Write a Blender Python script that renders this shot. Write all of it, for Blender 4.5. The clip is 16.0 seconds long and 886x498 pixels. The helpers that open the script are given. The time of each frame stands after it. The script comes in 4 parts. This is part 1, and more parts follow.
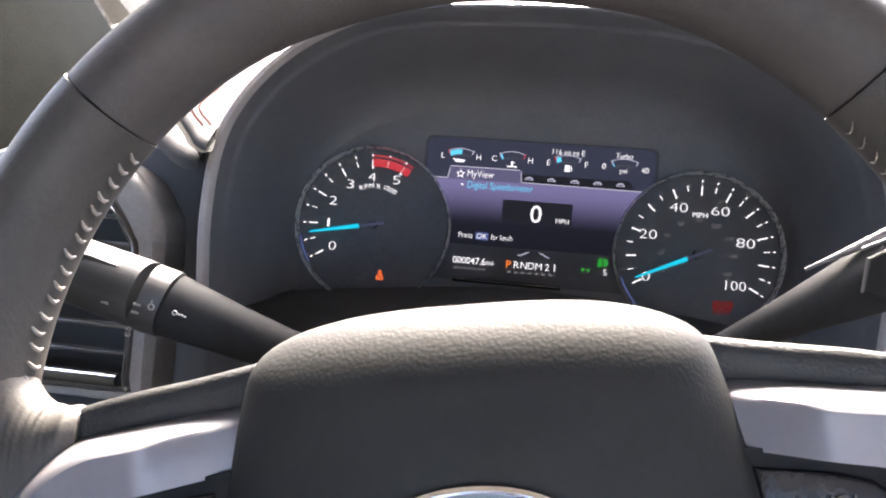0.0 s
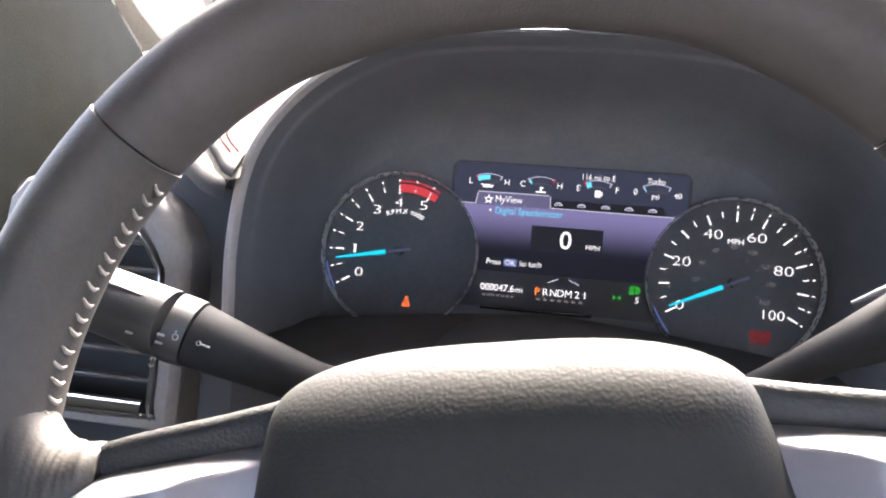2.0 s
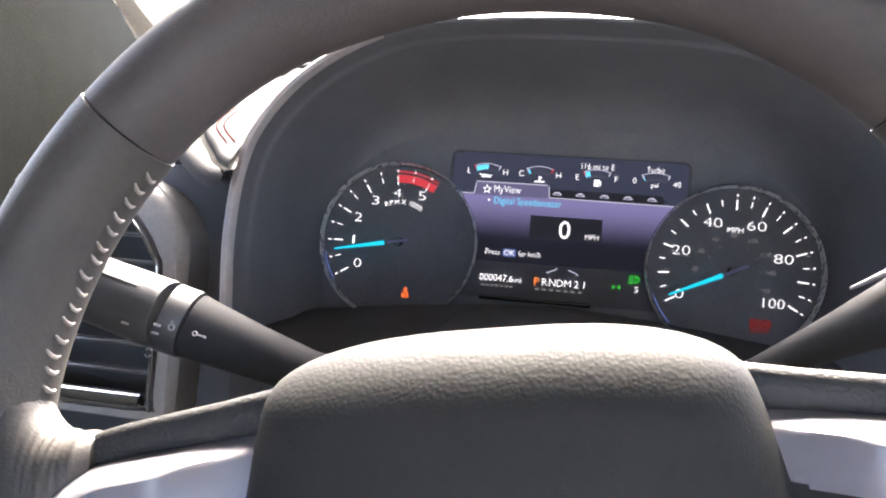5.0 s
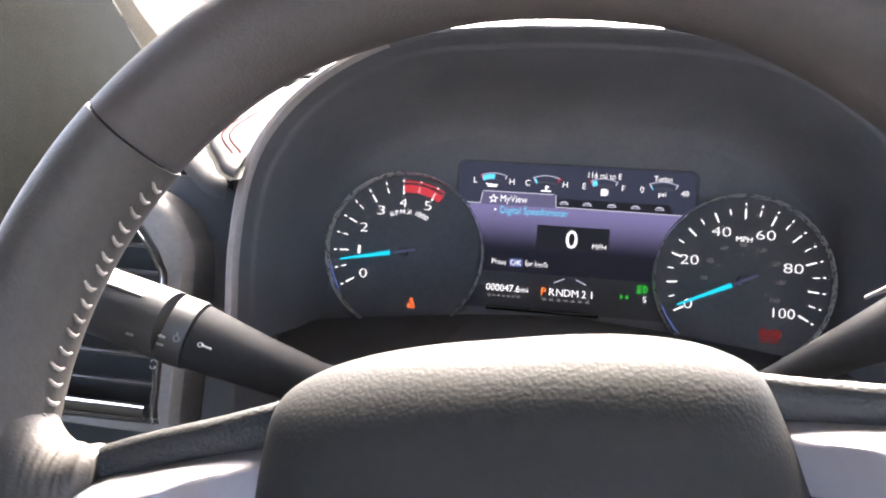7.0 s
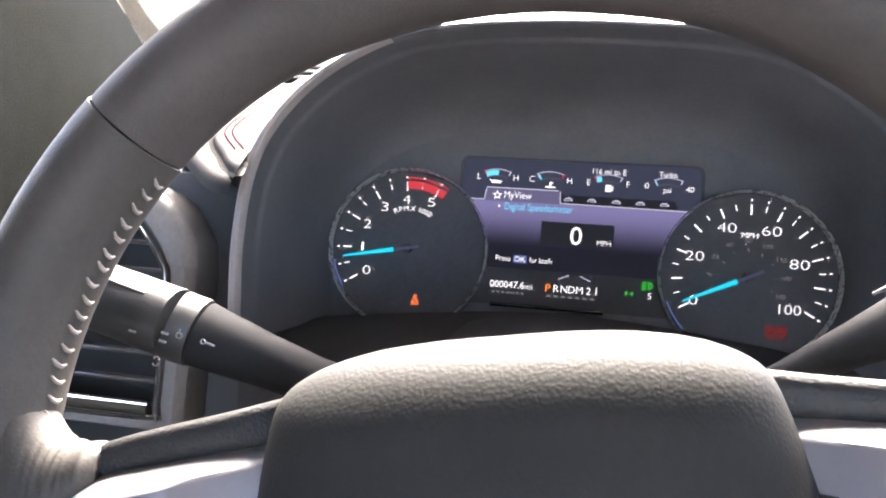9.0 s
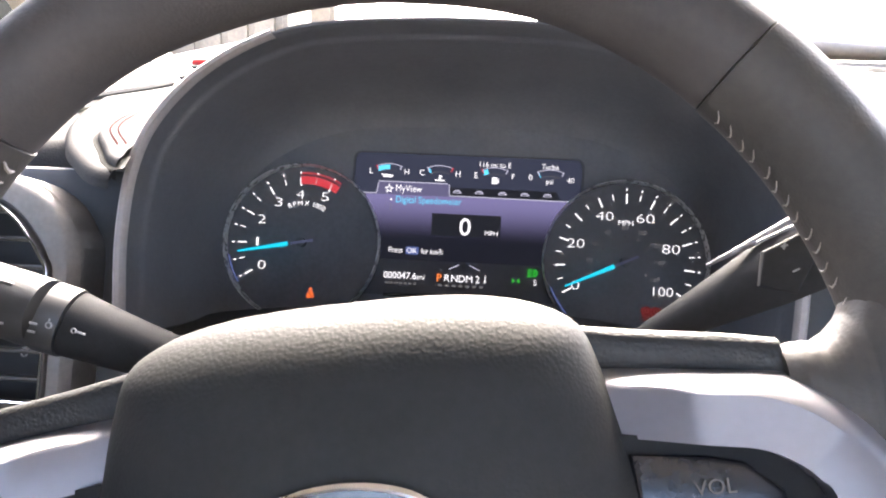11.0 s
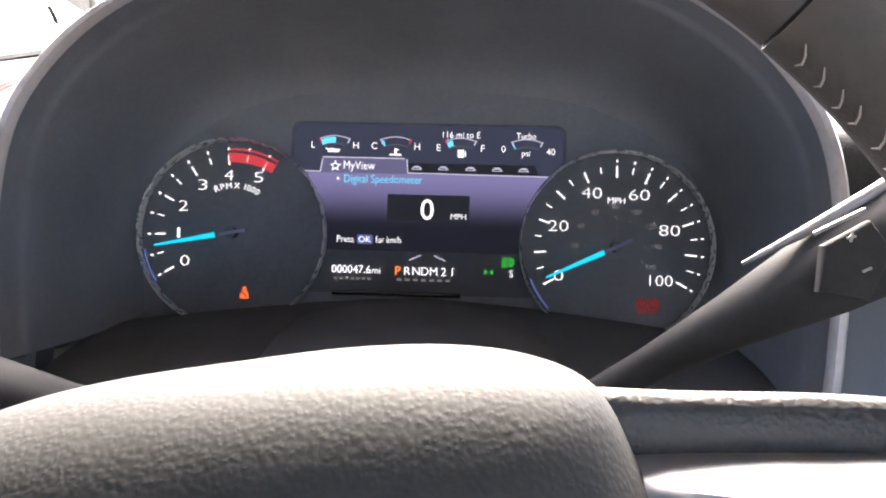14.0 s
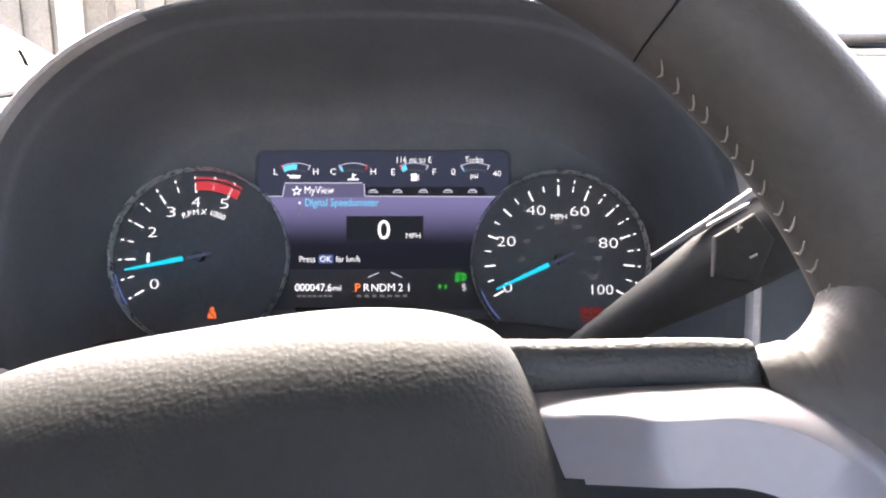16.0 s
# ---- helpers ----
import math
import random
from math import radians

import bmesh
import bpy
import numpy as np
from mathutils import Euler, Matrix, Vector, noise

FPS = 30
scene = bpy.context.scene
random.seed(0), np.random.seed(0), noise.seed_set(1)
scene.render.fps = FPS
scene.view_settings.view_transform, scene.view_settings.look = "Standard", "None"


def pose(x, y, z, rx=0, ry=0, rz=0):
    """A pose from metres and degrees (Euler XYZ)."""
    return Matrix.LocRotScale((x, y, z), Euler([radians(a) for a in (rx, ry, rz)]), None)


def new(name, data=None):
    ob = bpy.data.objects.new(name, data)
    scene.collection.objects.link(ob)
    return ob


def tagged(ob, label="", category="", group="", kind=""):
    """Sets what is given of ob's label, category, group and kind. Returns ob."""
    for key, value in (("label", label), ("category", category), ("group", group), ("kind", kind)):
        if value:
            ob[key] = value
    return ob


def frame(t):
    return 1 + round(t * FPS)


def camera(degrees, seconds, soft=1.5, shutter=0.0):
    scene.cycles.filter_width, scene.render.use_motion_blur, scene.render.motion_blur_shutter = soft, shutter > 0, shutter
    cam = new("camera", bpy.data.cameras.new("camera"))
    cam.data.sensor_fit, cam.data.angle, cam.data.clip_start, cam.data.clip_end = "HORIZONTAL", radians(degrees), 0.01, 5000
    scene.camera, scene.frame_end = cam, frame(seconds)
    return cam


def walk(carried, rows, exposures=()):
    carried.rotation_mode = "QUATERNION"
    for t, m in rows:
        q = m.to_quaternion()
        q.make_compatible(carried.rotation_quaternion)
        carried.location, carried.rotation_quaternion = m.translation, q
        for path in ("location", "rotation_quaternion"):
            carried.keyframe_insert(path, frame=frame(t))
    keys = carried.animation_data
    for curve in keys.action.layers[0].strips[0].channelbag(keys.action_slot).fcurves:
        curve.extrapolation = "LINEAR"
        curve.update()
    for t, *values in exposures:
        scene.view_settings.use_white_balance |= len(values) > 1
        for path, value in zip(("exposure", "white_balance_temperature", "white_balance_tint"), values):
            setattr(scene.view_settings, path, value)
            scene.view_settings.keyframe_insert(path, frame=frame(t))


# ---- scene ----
cam = camera(63.32, 16.0, soft=2.0)
SUN, SUN_UP, SUN_TURN, SUN_WIDE = 0.72, 45, 0, 16
SKY = 0.12
GLOW = 0.088
EXPOSURES = ((0.0, 5.26, 6450, 10), (1.5, 5.52, 6450, 10), (16.0, 5.52, 6450, 10))
PATH = (
    (0, pose(0.00100, -0.53410, 1.61562, 76.666, -3.070, 7.886)),
    (0.5, pose(-0.00352, -0.52693, 1.61927, 77.033, -3.080, 9.220)),
    (1, pose(-0.00331, -0.52322, 1.61965, 77.340, -3.168, 9.935)),
    (1.5, pose(-0.00303, -0.52419, 1.62051, 77.935, -3.021, 10.112)),
    (2, pose(-0.00119, -0.52520, 1.61829, 78.169, -2.781, 9.992)),
    (2.5, pose(-0.00028, -0.52448, 1.61636, 78.316, -2.481, 9.697)),
    (3, pose(0.00097, -0.52340, 1.61326, 79.029, -2.393, 9.746)),
    (3.2, pose(0.00065, -0.52260, 1.60831, 78.658, -2.187, 9.731)),
    (5.3, pose(0.00210, -0.52389, 1.61616, 77.662, -2.379, 10.177)),
    (5.5, pose(-0.00067, -0.52189, 1.61496, 78.067, -2.429, 10.155)),
    (6, pose(-0.00179, -0.51982, 1.61483, 78.320, -2.668, 11.077)),
    (6.5, pose(0.00077, -0.52083, 1.61233, 78.591, -2.430, 11.127)),
    (7, pose(-0.00036, -0.52078, 1.61461, 78.485, -2.169, 10.414)),
    (7.5, pose(0.00035, -0.53074, 1.62103, 78.621, -2.635, 10.006)),
    (8, pose(0.00084, -0.52564, 1.61730, 78.461, -2.678, 10.006)),
    (8.5, pose(0.00121, -0.51715, 1.61013, 77.910, -1.821, 10.627)),
    (9, pose(-0.00081, -0.51880, 1.61366, 78.261, -2.035, 10.678)),
    (9.5, pose(-0.00029, -0.51993, 1.61395, 78.349, -2.004, 10.937)),
    (10, pose(0.03631, -0.53378, 1.61126, 78.390, -0.998, 8.968)),
    (10.2, pose(0.03021, -0.53578, 1.60295, 79.601, -1.089, 5.813)),
    (12.3, pose(0.04755, -0.52067, 1.61538, 77.552, -2.550, 4.704)),
    (12.5, pose(0.05354, -0.52023, 1.61495, 77.545, -2.409, 4.059)),
    (13, pose(0.03938, -0.49057, 1.61806, 77.605, -0.711, 2.412)),
    (13.5, pose(0.02900, -0.46171, 1.60877, 76.902, -0.207, 2.704)),
    (14, pose(0.03009, -0.44494, 1.60118, 76.669, -0.995, 2.405)),
    (14.5, pose(0.03119, -0.46638, 1.60774, 77.562, -2.074, -1.359)),
    (15, pose(0.02956, -0.47563, 1.60412, 78.666, -2.571, -2.719)),
    (15.5, pose(0.05008, -0.48389, 1.59130, 79.424, -0.232, -2.002)),
    (16, pose(0.04130, -0.47891, 1.59450, 79.696, 0.111, -0.195)),
)
walk(cam, PATH, EXPOSURES)

# ---- world and light ----
world = bpy.data.worlds.new("sky")
scene.world = world
world.use_nodes = True
wn = world.node_tree.nodes
sky = wn.new("ShaderNodeTexSky")
sky.sky_type, sky.sun_disc = "NISHITA", False
sky.sun_elevation, sky.sun_rotation = radians(SUN_UP), radians(SUN_TURN)
sky.dust_density, sky.air_density, sky.ozone_density = 6.0, 0.6, 0.5
world.node_tree.links.new(sky.outputs[0], wn["Background"].inputs[0])
wn["Background"].inputs[1].default_value = SKY

sun = new("sun", bpy.data.lights.new("sun", "SUN"))
sun.data.energy, sun.data.angle, sun.data.color = SUN, radians(SUN_WIDE), (1.0, 0.93, 0.82)
# the lamp shines along its -z; it stands at SUN_UP above the horizon, SUN_TURN clockwise from +y
sun.matrix_world = Matrix.Rotation(radians(-SUN_TURN), 4, "Z") @ Matrix.Rotation(radians(SUN_UP - 90), 4, "X")

# ---- frame of the dashboard: x right, y ahead, z up along the cluster's face; one unit is 0.125 m ----
U = 0.125
DASH = Matrix.Translation((0, 0, 1.5)) @ Matrix.Rotation(radians(-15), 4, "X") @ Matrix.Scale(U, 4)
WHEEL = DASH @ Matrix.Translation((-0.085, -2.47, -0.72)) @ Matrix.Rotation(radians(-4), 4, "X") @ Matrix.Rotation(radians(-8.5), 4, "Y")
BOSS = WHEEL @ Matrix.Rotation(radians(-1.0), 4, "Y")
ROOM = Matrix.Identity(4)


# ---- materials ----
def mat(name, color, rough=0.5, metal=0.0, grain=0.0, grain_size=0.002, kind="noise", vary=0.12, vary_size=0.03, spec=0.5, coat=0.0, emit=None, power=0.0):
    """A surface with a base colour that drifts at two scales and a fine relief of the given size in metres."""
    m = bpy.data.materials.new(name)
    m.use_nodes = True
    nt, b = m.node_tree, m.node_tree.nodes["Principled BSDF"]
    b.inputs["Roughness"].default_value, b.inputs["Metallic"].default_value = rough, metal
    b.inputs["Specular IOR Level"].default_value, b.inputs["Coat Weight"].default_value = spec, coat
    co = nt.nodes.new("ShaderNodeTexCoord")
    if emit:
        b.inputs["Base Color"].default_value = (*color, 1)
        b.inputs["Emission Color"].default_value, b.inputs["Emission Strength"].default_value = (*emit, 1), power * GLOW
        return m
    big, small = nt.nodes.new("ShaderNodeTexNoise"), nt.nodes.new("ShaderNodeTexNoise")
    big.inputs["Scale"].default_value, small.inputs["Scale"].default_value = 1 / vary_size, 9 / vary_size
    add, ramp, mix = nt.nodes.new("ShaderNodeMath"), nt.nodes.new("ShaderNodeMapRange"), nt.nodes.new("ShaderNodeMix")
    mix.data_type = "RGBA"
    for tex in (big, small):
        nt.links.new(co.outputs["Object"], tex.inputs["Vector"])
        tex.inputs["Detail"].default_value = 5
    nt.links.new(big.outputs["Fac"], add.inputs[0])
    nt.links.new(small.outputs["Fac"], add.inputs[1])
    nt.links.new(add.outputs[0], ramp.inputs["Value"])
    ramp.inputs["From Min"].default_value, ramp.inputs["From Max"].default_value = 0.7, 1.3
    nt.links.new(ramp.outputs[0], mix.inputs["Factor"])
    mix.inputs["A"].default_value = (*[c * (1 - vary) for c in color], 1)
    mix.inputs["B"].default_value = (*[min(1, c * (1 + vary)) for c in color], 1)
    nt.links.new(mix.outputs["Result"], b.inputs["Base Color"])
    wear = nt.nodes.new("ShaderNodeMapRange")
    wear.inputs["To Min"].default_value, wear.inputs["To Max"].default_value = max(0.02, rough - 0.06), min(1, rough + 0.06)
    nt.links.new(small.outputs["Fac"], wear.inputs["Value"])
    nt.links.new(wear.outputs[0], b.inputs["Roughness"])
    if grain:
        bump = nt.nodes.new("ShaderNodeBump")
        bump.inputs["Strength"].default_value, bump.inputs["Distance"].default_value = grain, grain_size * 0.35
        if kind == "leather":
            tex = nt.nodes.new("ShaderNodeTexVoronoi")
            tex.feature = "SMOOTH_F1"
            warp, vadd = nt.nodes.new("ShaderNodeTexNoise"), nt.nodes.new("ShaderNodeMix")
            warp.inputs["Scale"].default_value = 0.4 / grain_size
            vadd.data_type = "VECTOR"
            vadd.inputs["Factor"].default_value = grain_size * 0.9
            nt.links.new(co.outputs["Object"], warp.inputs["Vector"])
            nt.links.new(co.outputs["Object"], vadd.inputs["A"])
            nt.links.new(warp.outputs["Color"], vadd.inputs["B"])
            nt.links.new(vadd.outputs["Result"], tex.inputs["Vector"])
            tex.inputs["Scale"].default_value = 1 / grain_size
            flip = nt.nodes.new("ShaderNodeMath")
            flip.operation = "SUBTRACT"
            flip.inputs[0].default_value = 1.0
            nt.links.new(tex.outputs["Distance"], flip.inputs[1])
            nt.links.new(flip.outputs[0], bump.inputs["Height"])
        else:
            tex = nt.nodes.new("ShaderNodeTexNoise")
            tex.inputs["Scale"].default_value, tex.inputs["Detail"].default_value = 1 / grain_size, 3
            nt.links.new(co.outputs["Object"], tex.inputs["Vector"])
            nt.links.new(tex.outputs["Fac"], bump.inputs["Height"])
        nt.links.new(bump.outputs[0], b.inputs["Normal"])
    return m


def glow(name, color, power):
    return mat(name, (0.015, 0.015, 0.016), rough=0.9, spec=0.1, emit=color, power=power)


M = dict(
    rim=mat("rim_leather", (0.052, 0.047, 0.045), 0.62, spec=0.3, grain=0.22, grain_size=0.0011, kind="leather"),
    grip=mat("creased_leather", (0.048, 0.044, 0.040), 0.6, spec=0.3, grain=0.25, grain_size=0.0013, kind="leather"),
    hub=mat("hub_vinyl", (0.025, 0.0245, 0.024), 0.66, spec=0.14, grain=0.30, grain_size=0.0012, kind="leather"),
    spoke=mat("spoke_plastic", (0.018, 0.0177, 0.018), 0.55, spec=0.3, grain=0.7, grain_size=0.0012, kind="leather"),
    satin=mat("satin_silver", (0.165, 0.157, 0.172), 0.45, metal=0.2, vary=0.05),
    chrome=mat("chrome", (0.75, 0.73, 0.72), 0.12, metal=1.0, vary=0.04),
    black=mat("black_plastic", (0.026, 0.027, 0.029), 0.5, grain=0.25, grain_size=0.0009),
    gloss=mat("gloss_black", (0.012, 0.012, 0.014), 0.18, vary=0.2),
    dash=mat("dash_vinyl", (0.024, 0.0235, 0.024), 0.75, spec=0.1, grain=0.4, grain_size=0.0016, kind="leather"),
    trim=mat("grey_trim", (0.27, 0.247, 0.243), 0.45, grain=0.3, grain_size=0.001),
    hood=mat("hood_vinyl", (0.086, 0.089, 0.097), 0.8, grain=0.4, grain_size=0.0012),
    face=mat("dial_face", (0.072, 0.073, 0.078), 0.9, vary=0.15, spec=0.1),
    thread=mat("pale_thread", (0.22, 0.20, 0.175), 0.8),
    red_thread=mat("red_thread", (0.11, 0.045, 0.042), 0.9, spec=0.1),
    beige=mat("pillar_cloth", (0.36, 0.325, 0.27), 0.9, grain=0.4, grain_size=0.001),
    panel=mat("door_vinyl", (0.020, 0.021, 0.019), 0.95, spec=0.03, grain=0.4, grain_size=0.0014, kind="leather"),
    paint=mat("white_paint", (0.80, 0.80, 0.80), 0.3, coat=0.6, vary=0.03),
    podgrey=mat("vent_grey", (0.20, 0.19, 0.185), 0.5, grain=0.3, grain_size=0.001),
    slat=mat("slat_plastic", (0.07, 0.065, 0.06), 0.35, vary=0.1),
    stripred=mat("red_plastic", (0.20, 0.008, 0.006), 0.7, spec=0.1),
    matt=mat("matt_black", (0.016, 0.016, 0.0165), 0.8, spec=0.12, grain=0.2, grain_size=0.0009),
    cabin=mat("cabin_grey", (0.14, 0.138, 0.138), 0.8, grain=0.3, grain_size=0.002, vary_size=0.2),
    ink=mat("white_print", (0.26, 0.26, 0.26), 0.6),
    rubber=mat("weathered_rubber", (0.15, 0.125, 0.095), 0.6, vary=0.2, vary_size=0.08, grain=0.2, grain_size=0.002),
    siding=mat("timber_siding", (0.13, 0.105, 0.075), 0.8, grain=0.5, grain_size=0.02, vary=0.25, vary_size=0.5),
    post=mat("pale_post", (0.34, 0.29, 0.20), 0.7, vary=0.15, vary_size=0.4),
    concrete=mat("pale_concrete", (0.36, 0.345, 0.32), 0.9, grain=0.6, grain_size=0.01, vary=0.25, vary_size=0.6),
    white_ink=glow("lit_white", (1.0, 0.95, 0.99), 0.38),
    dim_ink=glow("lit_dim", (0.8, 0.75, 0.78), 0.05),
    cyan=glow("lit_cyan", (0.01, 0.56, 0.78), 0.34),
    sky_text=glow("lit_blue_text", (0.12, 0.62, 0.90), 0.36),
    red=glow("lit_red", (0.85, 0.06, 0.08), 0.21),
    orange=glow("lit_orange", (1.0, 0.24, 0.05), 0.32),
    amber=glow("lit_amber", (1.0, 0.17, 0.04), 0.30),
    brake=glow("lit_brake_red", (1.0, 0.05, 0.03), 0.045),
    green=glow("lit_green", (0.05, 0.75, 0.06), 0.20),
    lilac=glow("lit_lilac", (0.30, 0.27, 0.48), 0.15),
    pale=glow("lit_pale", (0.66, 0.63, 0.80), 0.22),
    ok_blue=glow("lit_ok_blue", (0.12, 0.16, 0.42), 0.20),
    slot=mat("slot_black", (0.005, 0.005, 0.005), 0.9, spec=0.05, vary=0.2),
    ledge=mat("ledge_vinyl", (0.052, 0.052, 0.055), 0.85, spec=0.1, grain=0.3, grain_size=0.001),
    column=mat("lever_plastic", (0.030, 0.030, 0.031), 0.85, spec=0.08, grain=0.2, grain_size=0.0009),
    # darker, duller copy of the knob's black: shade on the stem as colour
    stem=mat("stalk_plastic_shaded", (0.022, 0.022, 0.023), 0.85, spec=0.08, grain=0.2, grain_size=0.0009),
    ring=mat("brushed_ring", (0.46, 0.46, 0.46), 0.28, metal=0.6, vary=0.05),
    void=mat("dark_backing", (0.055, 0.055, 0.060), 0.9, vary=0.1, spec=0.1),
    tail=mat("needle_tail", (0.10, 0.10, 0.17), 0.6),
)


def part(name, bm, material, parent=None, label="", frame_of=DASH, smooth=40):
    """Links a bmesh, drawn in the given frame, as one mesh object under a thing or a part."""
    bm.transform(frame_of)
    base = Vector((0, 0, 0))
    up = parent
    while up:
        base += up.location
        up = up.parent
    bmesh.ops.translate(bm, verts=bm.verts, vec=-base)
    bmesh.ops.recalc_face_normals(bm, faces=bm.faces)
    me = bpy.data.meshes.new(name)
    bm.to_mesh(me)
    bm.free()
    me.materials.append(M[material])
    me.shade_smooth()
    me.set_sharp_from_angle(angle=radians(smooth))
    ob = new(name, me)
    if parent:
        ob.parent = parent
    if label:
        ob["label"] = label
    return ob


def thing(name, place, label, category, group="", kind="", frame_of=DASH):
    """An Empty at the base of a thing, for its parts."""
    ob = new(name)
    ob.empty_display_size = 0.02
    ob.location = frame_of @ Vector(place)
    return tagged(ob, label, category, group, kind)


# ---- shapes ----
def box(x0, x1, y0, y1, z0, z1, bevel=0.0, segments=2, bm=None):
    made = bmesh.new()
    bmesh.ops.create_cube(made, size=1)
    for v in made.verts:
        v.co = ((x0 + x1) / 2 + v.co.x * (x1 - x0), (y0 + y1) / 2 + v.co.y * (y1 - y0), (z0 + z1) / 2 + v.co.z * (z1 - z0))
    if bevel:
        bmesh.ops.bevel(made, geom=made.edges[:], offset=bevel, segments=segments, affect="EDGES", profile=0.5)
    if bm is None:
        return made
    join(bm, made)
    return bm


def join(bm, other):
    me = bpy.data.meshes.new("join")
    other.to_mesh(me)
    other.free()
    bm.from_mesh(me)
    bpy.data.meshes.remove(me)
    return bm


def loft(rings, closed=True, caps=True, loop=False):
    """A skin over rings of points, each with the same count."""
    bm = bmesh.new()
    rows = [[bm.verts.new(p) for p in ring] for ring in rings]
    n = len(rows[0])
    pairs = list(zip(rows, rows[1:])) + ([(rows[-1], rows[0])] if loop else [])
    for a, b in pairs:
        for i in range(n if closed else n - 1):
            j = (i + 1) % n
            bm.faces.new((a[i], a[j], b[j], b[i]))
    if caps and closed and not loop:
        bm.faces.new(rows[0][::-1])
        bm.faces.new(rows[-1])
    return bm


def smooth_line(points, steps=8, loop=False):
    """A Catmull-Rom line through the points."""
    pts = [Vector(p) for p in points]
    n, out = len(pts), []
    for i in range(n if loop else n - 1):
        if loop:
            a, b, c, d = pts[i - 1], pts[i], pts[(i + 1) % n], pts[(i + 2) % n]
        else:
            b, c = pts[i], pts[i + 1]
            a, d = (pts[i - 1] if i else b * 2 - c), (pts[i + 2] if i + 2 < n else c * 2 - b)
        for k in range(steps):
            t = k / steps
            out.append(0.5 * (2 * b + (c - a) * t + (2 * a - 5 * b + 4 * c - d) * t * t + (3 * b - a - 3 * c + d) * t**3))
    if not loop:
        out.append(pts[-1])
    return out


def tube(points, radius, seg=14, flat=1.0, up=(0, 0, 1), loop=False):
    """A round or flattened bar along points; radius is a number or one for each point."""
    pts = [Vector(p) for p in points]
    rings = []
    for i, p in enumerate(pts):
        a, b = (pts[i - 1], pts[(i + 1) % len(pts)]) if loop else (pts[max(i - 1, 0)], pts[min(i + 1, len(pts) - 1)])
        t = (b - a).normalized()
        side = t.cross(Vector(up)).normalized()
        top = side.cross(t).normalized()
        r = radius if isinstance(radius, (int, float)) else radius[i]
        rings.append([p + side * (r * math.cos(w)) + top * (r * flat * math.sin(w)) for w in (2 * math.pi * k / seg for k in range(seg))])
    return loft(rings, loop=loop)


def slab(outline, y0, y1, bevel=0.0, segments=3):
    """A plate with an outline of (x, z), from y0 (near) to y1; its near edge rounded."""
    cx, cz = sum(p[0] for p in outline) / len(outline), sum(p[1] for p in outline) / len(outline)
    rings = []
    if bevel:
        for k in range(segments + 1):
            w = math.pi / 2 * k / segments
            shrink, y = bevel * (1 - math.sin(w)), y0 + bevel * (1 - math.cos(w))
            rings.append(inset(outline, shrink, y))
    else:
        rings.append([(x, y0, z) for x, z in outline])
    rings.append([(x, y1, z) for x, z in outline])
    return loft(rings)


def inset(outline, d, y):
    """The outline moved inwards by d, at depth y."""
    pts = [Vector((p[0], p[1])) for p in outline]
    area = sum(a.x * b.y - b.x * a.y for a, b in zip(pts, pts[1:] + pts[:1]))
    s, out, n = (1 if area > 0 else -1), [], len(pts)
    for i in range(n):
        t = (pts[(i + 1) % n] - pts[i - 1]).normalized()
        q = pts[i] + Vector((-t.y, t.x)) * (d * s)
        out.append((q.x, y, q.y))
    return out


def arc(cx, cz, r0, r1, w0, w1, y, thick=0.006, steps=24):
    """A curved band on a face; angles in degrees clockwise from straight up."""
    rings = []
    for k in range(steps + 1):
        w = radians(w0 + (w1 - w0) * k / steps)
        s, c = math.sin(w), math.cos(w)
        rings.append([(cx + r * s, yy, cz + r * c) for r, yy in ((r0, y), (r1, y), (r1, y - thick), (r0, y - thick))])
    return loft(rings)


def turned(profile, centre, axis="y", seg=48):
    """A body turned about y: profile of (radius, y)."""
    cx, cz = centre
    return loft([[(cx + r * math.cos(w), y, cz + r * math.sin(w)) for w in (2 * math.pi * k / seg for k in range(seg))] for r, y in profile], caps=False)


def bar(a, b, width, y, thick=0.005):
    """A straight flat stroke on a face from a to b, both (x, z)."""
    a, b = Vector(a), Vector(b)
    t = (b - a).normalized() * 1.0
    n = Vector((-t.y, t.x)) * width / 2
    quad = [a + n, b + n, b - n, a - n]
    return loft([[(q.x, y, q.y) for q in quad], [(q.x, y - thick, q.y) for q in quad]])


